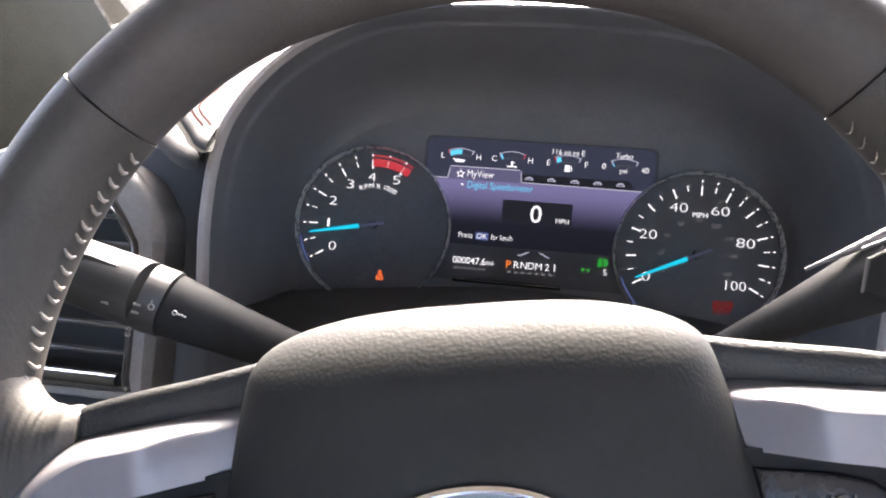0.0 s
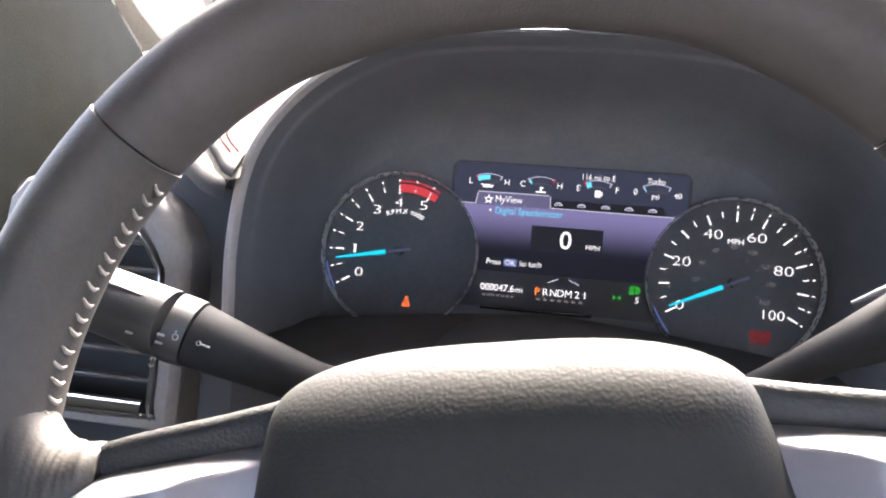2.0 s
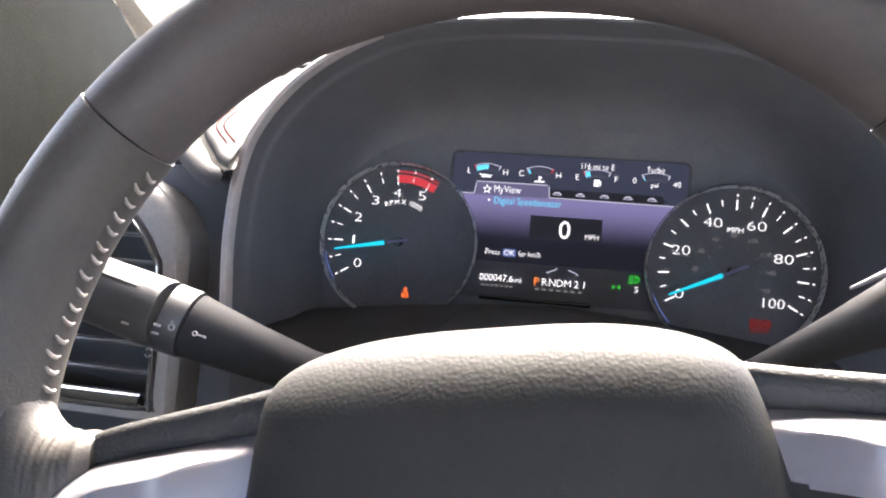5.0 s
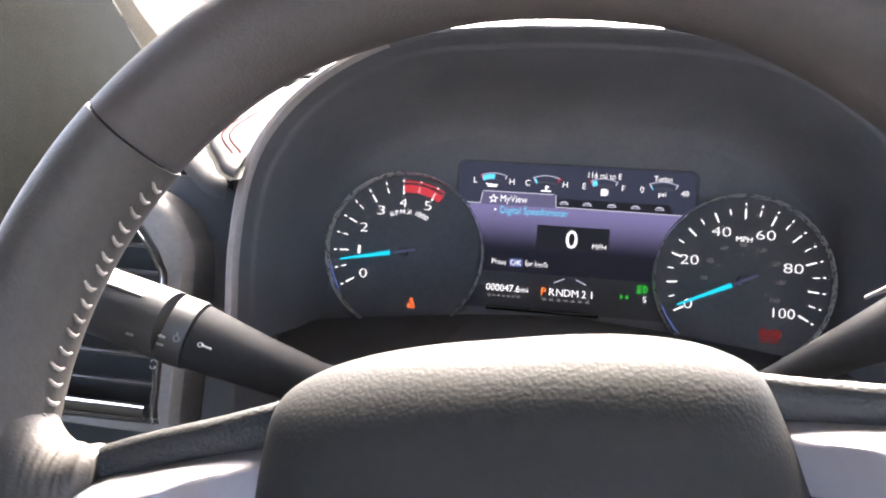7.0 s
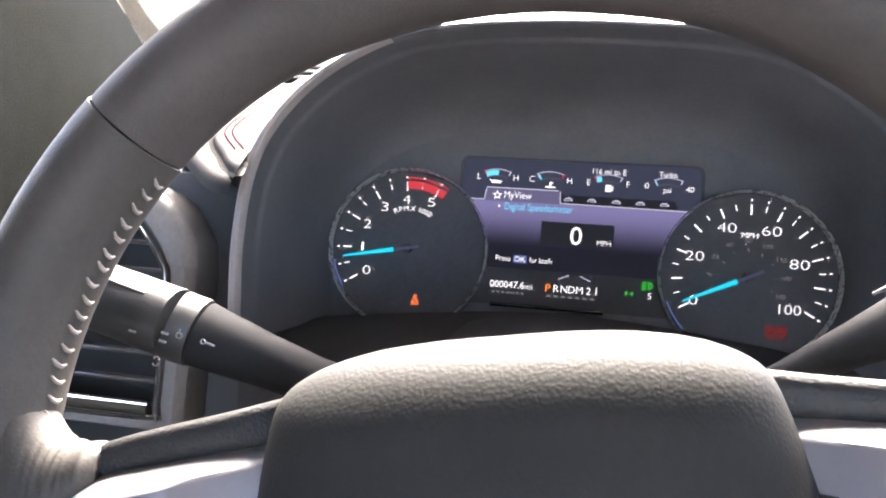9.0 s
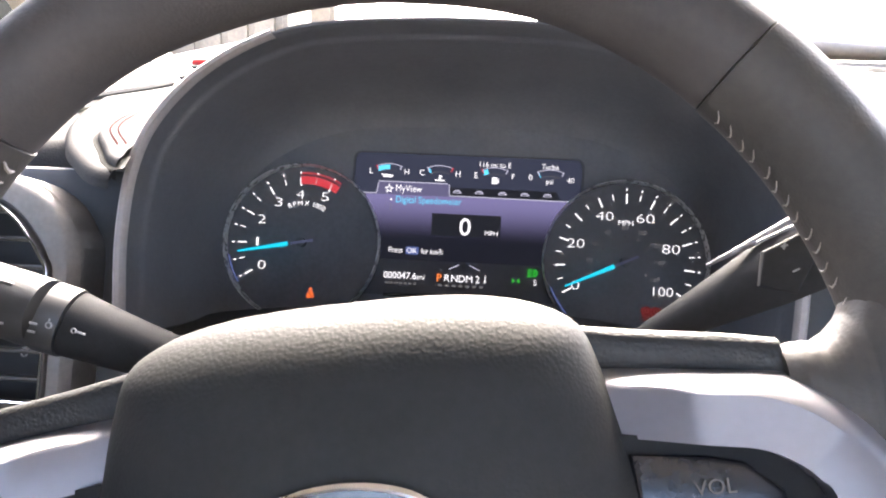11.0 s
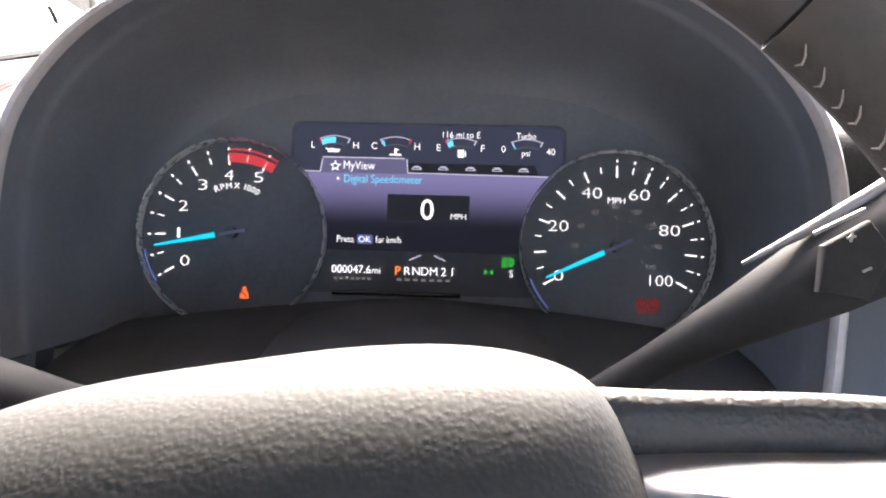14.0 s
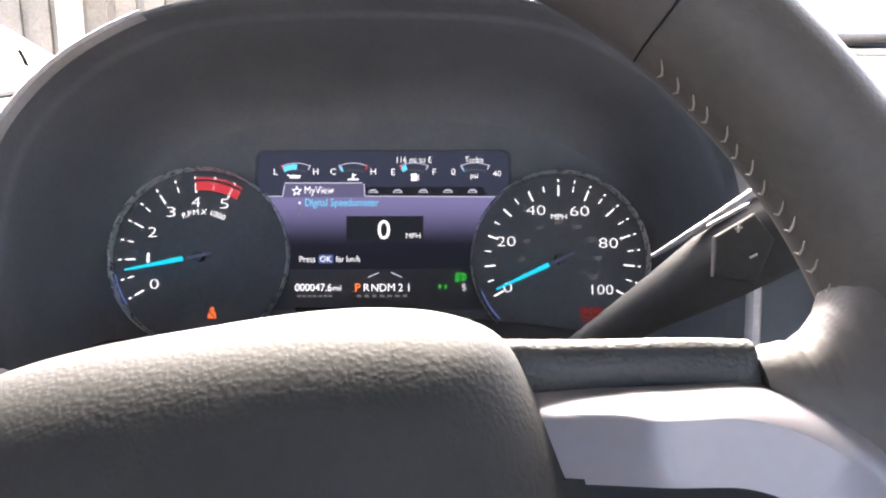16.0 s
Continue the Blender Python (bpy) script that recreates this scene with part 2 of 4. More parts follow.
def letters(text, size, x, z, y, turn=0.0, width=0.0, thick=0.004, bold=0.0, align="CENTER"):
    """Raised lettering in the built-in font, centred at (x, z); width squeezes it to a length."""
    cu = bpy.data.curves.new("letters", "FONT")
    cu.body, cu.size, cu.align_x, cu.align_y, cu.extrude, cu.offset = text, 1.0, "CENTER", "CENTER", 0.0, bold
    cu.resolution_u = 3
    cu.offset = bold - 0.008
    ob = new("letters", cu)
    me = bpy.data.meshes.new_from_object(ob.evaluated_get(bpy.context.evaluated_depsgraph_get()))
    bm = bmesh.new()
    bm.from_mesh(me)
    bpy.data.objects.remove(ob)
    bpy.data.curves.remove(cu)
    bpy.data.meshes.remove(me)
    xs, zs = [v.co.x for v in bm.verts], [v.co.y for v in bm.verts]
    cx, cz = (max(xs) + min(xs)) / 2, (max(zs) + min(zs)) / 2
    sx = width / (max(xs) - min(xs)) if width else size
    c, s = math.cos(radians(turn)), math.sin(radians(turn))
    for v in bm.verts:
        a, b = (v.co.x - cx) * sx, (v.co.y - cz) * size
        v.co = (x + a * c + b * s, y, z - a * s + b * c)
    grown = bmesh.ops.extrude_face_region(bm, geom=bm.faces[:])
    bmesh.ops.translate(bm, verts=[v for v in grown["geom"] if isinstance(v, bmesh.types.BMVert)], vec=(0, -thick, 0))
    return bm

# ---- cab and outside, in metres ----
def wall_with_opening(name, pts, hole, thick, material, label, category):
    """A flat wall of four corners with an opening of four corners, given thickness along its normal."""
    bm = bmesh.new()
    o, i = [bm.verts.new(p) for p in pts], [bm.verts.new(p) for p in hole]
    for k in range(4):
        bm.faces.new((o[k], o[(k + 1) % 4], i[(k + 1) % 4], i[k]))
    n = (Vector(pts[1]) - Vector(pts[0])).cross(Vector(pts[3]) - Vector(pts[0])).normalized()
    grown = bmesh.ops.extrude_face_region(bm, geom=bm.faces[:])
    bmesh.ops.translate(bm, verts=[v for v in grown["geom"] if isinstance(v, bmesh.types.BMVert)], vec=n * thick)
    return tagged(part(name, bm, material, frame_of=ROOM), label, category, kind="structure")


ground = part("ground", box(-400, 400, -400, 400, -0.3, 0.0), "concrete", frame_of=ROOM)
tagged(ground, "pale sunlit concrete yard outside the truck", "ground", kind="structure")
XL, XR, YB = -0.52, 1.20, -1.75
tagged(part("floor", box(XL, XR, YB, 0.75, 0.80, 0.84), "cabin", frame_of=ROOM), "grey carpeted cab floor", "floor", kind="structure")
# out of view; its front edge is carried forward to block high sky
tagged(part("ceiling", box(XL - 0.05, XR + 0.05, YB, 0.04, 2.10, 2.14), "beige", frame_of=ROOM), "unseen pale cloth headliner, run forward to shade the cab", "ceiling", kind="structure")
# side window openings are out of view, sized for the light they admit
wall_with_opening("wall_left", [(XL, YB, 0.0), (XL, 2.05, 0.0), (XL, -0.17, 2.10), (XL, YB, 2.10)],
                  [(XL, -0.26, 1.52), (XL, 0.00, 1.52), (XL, -0.12, 1.98), (XL, -0.26, 1.98)], -0.05, "panel", "dark vinyl driver's door side with window opening", "wall")
wall_with_opening("wall_right", [(XR, YB, 0.0), (XR, 2.05, 0.0), (XR, -0.1, 2.10), (XR, YB, 2.10)],
                  [(XR, -0.45, 1.55), (XR, 0.15, 1.55), (XR, -0.12, 1.98), (XR, -0.45, 1.98)], 0.05, "cabin", "grey passenger door side with window opening", "wall")
# unseen rear opening, added so sky light lifts the wheel and dials
wall_with_opening("wall_back", [(XL, YB, 0.0), (XR, YB, 0.0), (XR, YB, 2.14), (XL, YB, 2.14)],
                  [(XL + 0.12, YB, 1.36), (XR - 0.12, YB, 1.36), (XR - 0.16, YB, 2.0), (XL + 0.16, YB, 2.0)], 0.05, "cabin", "unseen grey rear wall of the cab, opening added for frontal light", "wall")
tagged(part("wall_front", box(XL, XR, 0.86, 0.92, 0.0, 1.60), "panel", frame_of=ROOM), "dark firewall behind the dashboard", "wall", kind="structure")

# ---- dashboard ----
HOOD_HALF = [(-1.63, -0.56), (-1.645, -0.40), (-1.665, -0.05), (-1.635, 0.30), (-1.53, 0.56), (-1.30, 0.815), (-0.96, 1.01), (-0.60, 1.085)]
HOOD = HOOD_HALF + [(0.0, 1.11)] + [(-x, z) for x, z in HOOD_HALF[::-1]] + [(1.61, -0.70), (1.57, -0.85)]
hood_line = [(p.x, p.y) for p in smooth_line([(x, z, 0) for x, z in HOOD], 8)]


def scaled(line, fx, fz, y, cz=0.0):
    return [(x * fx, y, cz + (z - cz) * fz) for x, z in line]


def strip(a, b, rows):
    """Open skin over rows of points."""
    return loft(rows, closed=False, caps=False)


dash = thing("dashboard", (0, 0.4, -2.5), "dark vinyl truck dashboard with stitched top", "dashboard")
# the hood over the instruments: inner tunnel, rounded front lip, outer back
part("hood_tunnel", strip(0, 0, [scaled(hood_line, fx, fz, y) for fx, fz, y in ((0.965, 0.965, -0.90), (0.963, 0.958, -0.80), (0.961, 0.953, -0.765), (0.958, 0.948, -0.757), (0.956, 0.944, -0.72), (0.950, 0.922, -0.55), (0.945, 0.895, -0.35), (0.93, 0.85, -0.18), (0.91, 0.80, -0.06), (0.89, 0.74, 0.01), (0.87, 0.68, 0.04))]), "hood", dash, "matt black inside of the instrument hood")
LIP_END = 0.925
lip_rows = ((0.965, -0.88), (0.967, -0.92), (0.975, -0.94), (0.99, -0.94), (1.0, -0.92), (1.003, -0.88), (1.003, -0.80))
for side in (-1, 1):
    edge_line = [p for p in hood_line if side * p[0] >= LIP_END - 0.001]
    part("hood_lip", strip(0, 0, [scaled(edge_line, f, f, y) for f, y in lip_rows]), "trim", dash, "grey moulded edge of the instrument hood")
brow_line = [p for p in hood_line if abs(p[0]) <= LIP_END + 0.06]
part("hood_brow", strip(0, 0, [scaled(brow_line, f, f, y) for f, y in ((0.962, -0.86), (0.964, -0.90), (0.972, -0.925), (0.985, -0.925), (0.993, -0.90), (0.996, -0.84))]), "hood", dash, "dark vinyl brow over the instruments")
part("hood_back", strip(0, 0, [scaled(hood_line, 1.002, 1.002, -0.81), scaled(hood_line, 1.03, 1.0, -0.2), scaled(hood_line, 1.08, 0.95, 0.8), scaled(hood_line, 1.1, 0.8, 1.8)]), "dash", dash)
# the face that carries the dials
part("cluster_panel", slab([(x * 0.93, z * 0.85) for x, z in hood_line], 0.03, 0.10), "hood", dash, "black instrument panel")
# ---- instruments ----
cluster = thing("instrument_cluster", (0, 0.03, -0.6), "black instrument cluster with two lit dials and a colour display", "instrument cluster")
TC, SC, R = (-0.975, 0.02), (0.975, 0.0), 0.475


def polar(c, r, w):
    return (c[0] + r * math.sin(radians(w)), c[1] + r * math.cos(radians(w)))


def dial(name, c, label):
    d = part(name, slab([polar(c, R - 0.005, 360 * k / 96) for k in range(96)], 0.0, 0.026), "face", cluster, label)
    part("bezel_ring", turned([(R - 0.002, 0.0), (R + 0.002, -0.055), (R + 0.005, -0.060), (R + 0.009, -0.055), (R + 0.012, 0.0)], c, seg=96), "ring", d, "thin polished ring")
    return d


def needle(d, c, w, name="needle"):
    tip, base, a, b = polar(c, 0.385, w), polar(c, 0.075, w), 0.005, 0.013
    t = Vector((tip[0] - base[0], tip[1] - base[1])).normalized()
    n = Vector((-t.y, t.x))
    quad = [(tip[0] + n.x * a, tip[1] + n.y * a), (base[0] + n.x * b, base[1] + n.y * b), (base[0] - n.x * b, base[1] - n.y * b), (tip[0] - n.x * a, tip[1] - n.y * a)]
    nd = part(name, slab(quad, -0.075, -0.06), "cyan", d, "glowing cyan needle")
    tail = polar(c, -0.08, w)
    part("needle_hub", slab([polar(c, 0.028, 15 * k) for k in range(24)], -0.058, 0.0), "void", nd)
    part("needle_tail", bar(polar(c, 0.06, w), tail, 0.016, -0.050, 0.01), "tail", nd, "unlit grey tail of the needle")


tacho = dial("tachometer", TC, "black rev counter with white figures")
for i in range(11):
    w, major = -121 + 14.5 * i, i % 2 == 0
    part("tick", bar(polar(TC, 0.352 if major else 0.372, w), polar(TC, 0.405, w), 0.0085 if major else 0.0055, -0.002), "white_ink", tacho)
    part("dot", bar(polar(TC, 0.428, w), polar(TC, 0.442, w), 0.009, -0.002), "white_ink", tacho)
part("red_band", arc(*TC, 0.365, 0.412, -5, 31, -0.001), "red", tacho, "red warning band")
part("red_band_line", arc(*TC, 0.428, 0.436, -5, 31, -0.001), "red", tacho)
for i in range(6):
    part("figure", letters(str(i), 0.080, *polar(TC, (0.286, 0.283, 0.296, 0.296, 0.300, 0.315)[i], (-121, -91, -63, -34, -6, 23)[i]), -0.002, width=0.014 if i == 1 else 0.046, bold=-0.012), "white_ink", tacho)
for ch, w in zip("RPM X 1000", (-22, -15, -7, 0, 3, 6, 13, 18, 23.5, 29)):
    if ch != " ":
        part("letter", letters(ch, 0.045, *polar(TC, 0.245, w), -0.002, turn=w), "white_ink", tacho)
needle(tacho, TC, -101)
belt = part("belt_lamp", join(slab([polar((-0.905, -0.262), 0.010, 30 * k) for k in range(12)], -0.006, 0.0), slab([(-0.928, -0.314), (-0.882, -0.314), (-0.885, -0.292), (-0.895, -0.273), (-0.915, -0.273), (-0.925, -0.292)], -0.006, 0.0)), "amber", tacho, "lit orange seat belt lamp")
part("belt_strap", bar((-0.918, -0.278), (-0.889, -0.308), 0.005, -0.006, 0.003), "face", belt)

speedo = dial("speedometer", SC, "black speedometer with white figures")
for i in range(21):
    w, major = -119 + 11.9 * i, i % 2 == 0
    part("tick", bar(polar(SC, 0.350 if major else 0.375, w), polar(SC, 0.408, w), 0.0085 if major else 0.0055, -0.002), "white_ink", speedo)
    if i > 9:
        part("dot", bar(polar(SC, 0.428, w), polar(SC, 0.440, w), 0.008, -0.002), "white_ink", speedo)
for i in range(6):
    part("figure", letters(str(20 * i), 0.080, *((0.692, -0.151), (0.687, 0.099), (0.850, 0.270), (1.089, 0.265), (1.243, 0.089), (1.205, -0.164))[i], -0.002, width=(0.046, 0.098, 0.102, 0.102, 0.102, 0.114)[i], bold=-0.012), "white_ink", speedo)
part("legend", letters("MPH", 0.044, SC[0], SC[1] + 0.234, -0.002, width=0.086), "white_ink", speedo)
for i in range(1, 9):
    w = -119 + 11.9 * 2 * 0.6214 * 2 * i
    part("small_figure", letters(str(20 * i), 0.04, *polar(SC, 0.205, w), -0.002), "dim_ink", speedo)
    part("small_tick", bar(polar(SC, 0.145, w), polar(SC, 0.155, w), 0.008, -0.002), "dim_ink", speedo)
part("legend", letters("km/h", 0.035, SC[0] - 0.17, SC[1] - 0.075, -0.002), "dim_ink", speedo)
needle(speedo, SC, -115)
bl = part("brake_lamp", join(join(arc(1.115, -0.28, 0.014, 0.023, 0, 360, -0.001), arc(1.165, -0.28, 0.014, 0.023, 0, 360, -0.001)), letters("BRAKE", 0.040, 1.14, -0.322, -0.001, width=0.10)), "brake", speedo, "lit red brake warning lamp")
for x in (1.115, 1.165):
    part("lamp_mark", bar((x, -0.29), (x, -0.27), 0.008, -0.001), "brake", bl)
part("lamp_arc", join(join(arc(1.115, -0.28, 0.027, 0.033, 225, 315, -0.001), arc(1.165, -0.28, 0.027, 0.033, 45, 135, -0.001)), bar((1.09, -0.304), (1.19, -0.304), 0.006, -0.001)), "brake", bl)
for c, w in ((TC, -112), (SC, -122)):
    part("lit_edge", arc(*c, R - 0.02, R - 0.012, w - 12, w + 10, -0.02), "ok_blue", cluster, "faint blue glow on the dial edge")

# ---- centre display ----
YS = 0.012


def round_rect(x0, x1, z0, z1, r, steps=5):
    out = []
    for cx, cz, w0 in ((x1 - r, z1 - r, 0), (x0 + r, z1 - r, 90), (x0 + r, z0 + r, 180), (x1 - r, z0 + r, 270)):
        out += [(cx + r * math.cos(radians(w0 + 90 * k / steps)), cz + r * math.sin(radians(w0 + 90 * k / steps))) for k in range(steps + 1)]
    return out


def fading(name, lower, upper, z0, z1, power):
    """A lit display whose colour runs from lower to upper between two heights of the cluster's face."""
    m = mat(name, (0.01, 0.01, 0.012), 0.9, spec=0.1, emit=upper, power=power)
    nt = m.node_tree
    geo, split, rng, mix = (nt.nodes.new("ShaderNode" + k) for k in ("TexCoord", "SeparateXYZ", "MapRange", "Mix"))
    mix.data_type, rng.interpolation_type = "RGBA", "SMOOTHSTEP"
    nt.links.new(geo.outputs["Generated"], split.inputs[0])
    nt.links.new(split.outputs["Z"], rng.inputs["Value"])
    rng.inputs["From Min"].default_value, rng.inputs["From Max"].default_value = z0, z1
    nt.links.new(rng.outputs[0], mix.inputs["Factor"])
    mix.inputs["A"].default_value, mix.inputs["B"].default_value = (*lower, 1), (*upper, 1)
    nt.links.new(mix.outputs["Result"], nt.nodes["Principled BSDF"].inputs["Emission Color"])
    M[name] = m


fading("display_glow", (0.006, 0.006, 0.010), (0.135, 0.118, 0.240), 0.30, 1.0, 0.44)
M["display_top"] = glow("display_top", (0.020, 0.022, 0.038), 0.5)
M["tab"] = glow("tab_glow", (0.16, 0.145, 0.27), 0.22)
M["box"] = glow("box_dark", (0.010, 0.010, 0.014), 0.3)
screen = part("display", slab(round_rect(-0.69, 0.72, -0.27, 0.61, 0.05), YS, 0.03), "void", cluster, "lit colour display between the dials")
part("gauge_strip", slab(round_rect(-0.675, 0.705, 0.345, 0.60, 0.045), YS - 0.003, YS), "display_top", screen, "dark blue strip of small gauges")
part("menu_panel", slab([(-0.60, -0.05), (0.66, -0.05), (0.66, 0.345), (-0.60, 0.345)], YS - 0.004, YS), "display_glow", screen, "violet menu panel")
part("menu_tab", slab([(-0.535, 0.345), (-0.525, 0.418), (-0.515, 0.424), (-0.105, 0.424), (-0.09, 0.415), (-0.085, 0.345)], YS - 0.006, YS - 0.003), "tab", screen, "highlighted violet tab")
part("tab_strip", slab([(-0.085, 0.348), (0.585, 0.348), (0.56, 0.402), (-0.085, 0.402)], YS - 0.006, YS - 0.003), "box", screen)
for a, b in (((-0.66, 0.35), (-0.535, 0.35)), ((-0.535, 0.35), (-0.525, 0.415)), ((-0.525, 0.424), (-0.10, 0.424)), ((-0.09, 0.42), (-0.085, 0.35)), ((-0.085, 0.35), (0.66, 0.345))):
    part("divider", bar(a, b, 0.006, YS - 0.007), "pale", screen)
Y1 = YS - 0.008
for x, z, sx in ((-0.575, 0.475, "L"), (-0.355, 0.475, "H"), (-0.26, 0.475, "C"), (-0.04, 0.475, "H"), (0.07, 0.472, "E"), (0.295, 0.472, "F"), (0.40, 0.472, "0")):
    part("letter", letters(sx, 0.050, x, z + 0.012, Y1), "white_ink", screen)
part("figure", letters("40", 0.046, 0.64, 0.474, Y1), "white_ink", screen)
part("range_text", letters("116 mi to E", 0.048, 0.185, 0.552, Y1, width=0.19), "white_ink", screen)
part("caption", letters("Turbo", 0.046, 0.515, 0.552, Y1, width=0.10), "white_ink", screen)
part("caption", letters("psi", 0.042, 0.515, 0.458, Y1), "white_ink", screen)
for n, cx in enumerate((-0.465, -0.15, 0.183, 0.52)):
    c = (cx, 0.352)
    g = part("small_gauge", arc(*c, 0.180, 0.185, -25, 25, Y1, 0.003), "pale", screen, "small curved gauge")
    part("gauge_floor", arc(*c, 0.142, 0.145, -25, 25, Y1, 0.003), "dim_ink", g)
    part("gauge_fill", arc(*c, 0.147, 0.176, -25, (2, -21, -14, -23)[n], Y1, 0.003, 8), "sky_text", g)
    for w in (-25, 25):
        part("gauge_end", bar(polar(c, 0.160, w), polar(c, 0.188, w), 0.007, Y1), "red" if (n, w) in ((0, -25), (1, 25), (2, -25)) else "pale", g)
part("oil_icon", join(slab([(-0.50, 0.45), (-0.445, 0.45), (-0.435, 0.465), (-0.49, 0.47)], Y1 - 0.003, Y1), bar((-0.51, 0.47), (-0.495, 0.462), 0.008, Y1)), "white_ink", screen)
part("heat_icon", join(join(bar((-0.15, 0.44), (-0.15, 0.475), 0.012, Y1), bar((-0.18, 0.443), (-0.12, 0.443), 0.008, Y1)), bar((-0.15, 0.468), (-0.135, 0.468), 0.006, Y1)), "white_ink", screen)
part("pump_icon", join(slab([(0.168, 0.435), (0.20, 0.435), (0.20, 0.475), (0.168, 0.475)], Y1 - 0.003, Y1), bar((0.207, 0.44), (0.207, 0.468), 0.006, Y1)), "white_ink", screen)
star = [polar((-0.458, 0.379), 0.030 if k % 2 == 0 else 0.014, 36 * k) for k in range(10)]
part("star_icon", join(slab(star, Y1 - 0.003, Y1), bmesh.new()), "white_ink", screen)
part("star_hollow", slab([polar((-0.458, 0.379), 0.016 if k % 2 == 0 else 0.008, 36 * k) for k in range(10)], Y1 - 0.005, Y1 - 0.003), "tab", screen)
part("title", letters("MyView", 0.060, -0.335, 0.378, Y1, width=0.16), "white_ink", screen)
for x in (-0.04, 0.095, 0.235, 0.37, 0.505):
    ic = part("menu_icon", slab([(x - 0.026, 0.368), (x + 0.027, 0.368), (x + 0.024, 0.378), (x + 0.010, 0.389), (x - 0.013, 0.387), (x - 0.024, 0.378)], Y1 - 0.003, Y1), "pale", screen)
    part("icon_gap", bar((x - 0.018, 0.374), (x + 0.014, 0.374), 0.005, Y1 - 0.004), "box", ic)
part("menu_text", letters("Digital Speedometer", 0.060, -0.21, 0.310, Y1, width=0.40), "sky_text", screen)
for k, z in enumerate((0.315, 0.28, 0.255)):
    part("page_dot", slab(round_rect(-0.448, -0.436, z - 0.006, z + 0.006, 0.005), Y1 - 0.002, Y1), "white_ink" if k == 0 else "dim_ink", screen)
part("speed_box", slab([(-0.185, 0.105), (0.235, 0.105), (0.235, 0.24), (-0.185, 0.24)], Y1 - 0.001, Y1 + 0.003), "box", screen)
part("speed_figure", letters("0", 0.15, 0.02, 0.165, Y1 - 0.003, bold=0.012), "white_ink", screen)
part("speed_unit", letters("MPH", 0.042, 0.18, 0.132, Y1 - 0.003), "white_ink", screen)
part("hint", letters("Press", 0.048, -0.395, 0.006, Y1, width=0.085), "white_ink", screen)
part("hint_key", slab(round_rect(-0.335, -0.255, -0.018, 0.03, 0.008), Y1 - 0.001, Y1 + 0.003), "ok_blue", screen)
part("hint_key_text", letters("OK", 0.045, -0.295, 0.006, Y1 - 0.003), "white_ink", screen)
part("hint", letters("for km/h", 0.048, -0.175, 0.006, Y1, width=0.13), "white_ink", screen)
part("odometer", letters("000047.6", 0.058, -0.36, -0.148, Y1, width=0.20, bold=0.01), "white_ink", screen)
part("odometer_unit", letters("mi", 0.048, -0.232, -0.152, Y1), "white_ink", screen)
part("gear", letters("P", 0.064, -0.120, -0.150, Y1, bold=0.02), "orange", screen, "lit orange letter of the selected gear")
for k, ch in enumerate("RNDM21"):
    part("gear", letters(ch, 0.060, -0.072 + 0.0445 * k + (0.006 if k > 3 else 0), -0.150, Y1, bold=0.006), "white_ink", screen)
for a, b in (((-0.065, -0.095), (-0.005, -0.068)), ((0.06, -0.068), (0.12, -0.095))):
    part("gear_mark", bar(a, b, 0.006, Y1), "pale", screen)
lamp = part("headlamp_lamp", join(join(arc(0.447, -0.093, 0.015, 0.022, 0, 180, Y1, 0.003), bar((0.447, -0.115), (0.447, -0.071), 0.007, Y1)), bar((0.408, -0.078), (0.435, -0.072), 0.007, Y1)), "green", screen, "lit green headlamp symbol")
for dz in (-0.014, -0.028, -0.04):
    part("beam", bar((0.408, -0.078 + dz), (0.435, -0.072 + dz), 0.007, Y1), "green", lamp)
part("side_lamp", join(slab([(0.318, -0.16), (0.318, -0.13), (0.335, -0.145)], Y1 - 0.003, Y1), slab([(0.362, -0.16), (0.362, -0.13), (0.345, -0.145)], Y1 - 0.003, Y1)), "green", screen, "lit green side lamp symbol")
part("mode_letter", letters("S", 0.05, 0.455, -0.15, Y1), "white_ink", screen)
part("lower_bezel", tube([(-0.45, -0.02, -0.268), (0.20, -0.02, -0.268)], 0.012, 8), "gloss", cluster)
# reflections of the odometer and gear text, drawn as faintly glowing bars
for x0, x1 in ((-0.45, -0.25), (-0.13, 0.16)):
    for k in range(7):
        part("text_reflection", bar((x0 + (x1 - x0) * (k + 0.1) / 7, -0.195), (x0 + (x1 - x0) * (k + 0.7) / 7, -0.195), 0.014, Y1), "dim_ink", screen)

# ---- dash top, steps and panels ----
def dash_block(x0, x1, y0, y1, lift, deep, bevel, segments=4):
    """A rounded length of dash whose top follows the slope up to the windscreen."""
    bm = box(x0, x1, y0, y1, -deep, 0.0, bevel, segments)
    for v in bm.verts:
        v.co.z += 0.40 + 0.45 * (v.co.y + 0.85) + lift
    return bm


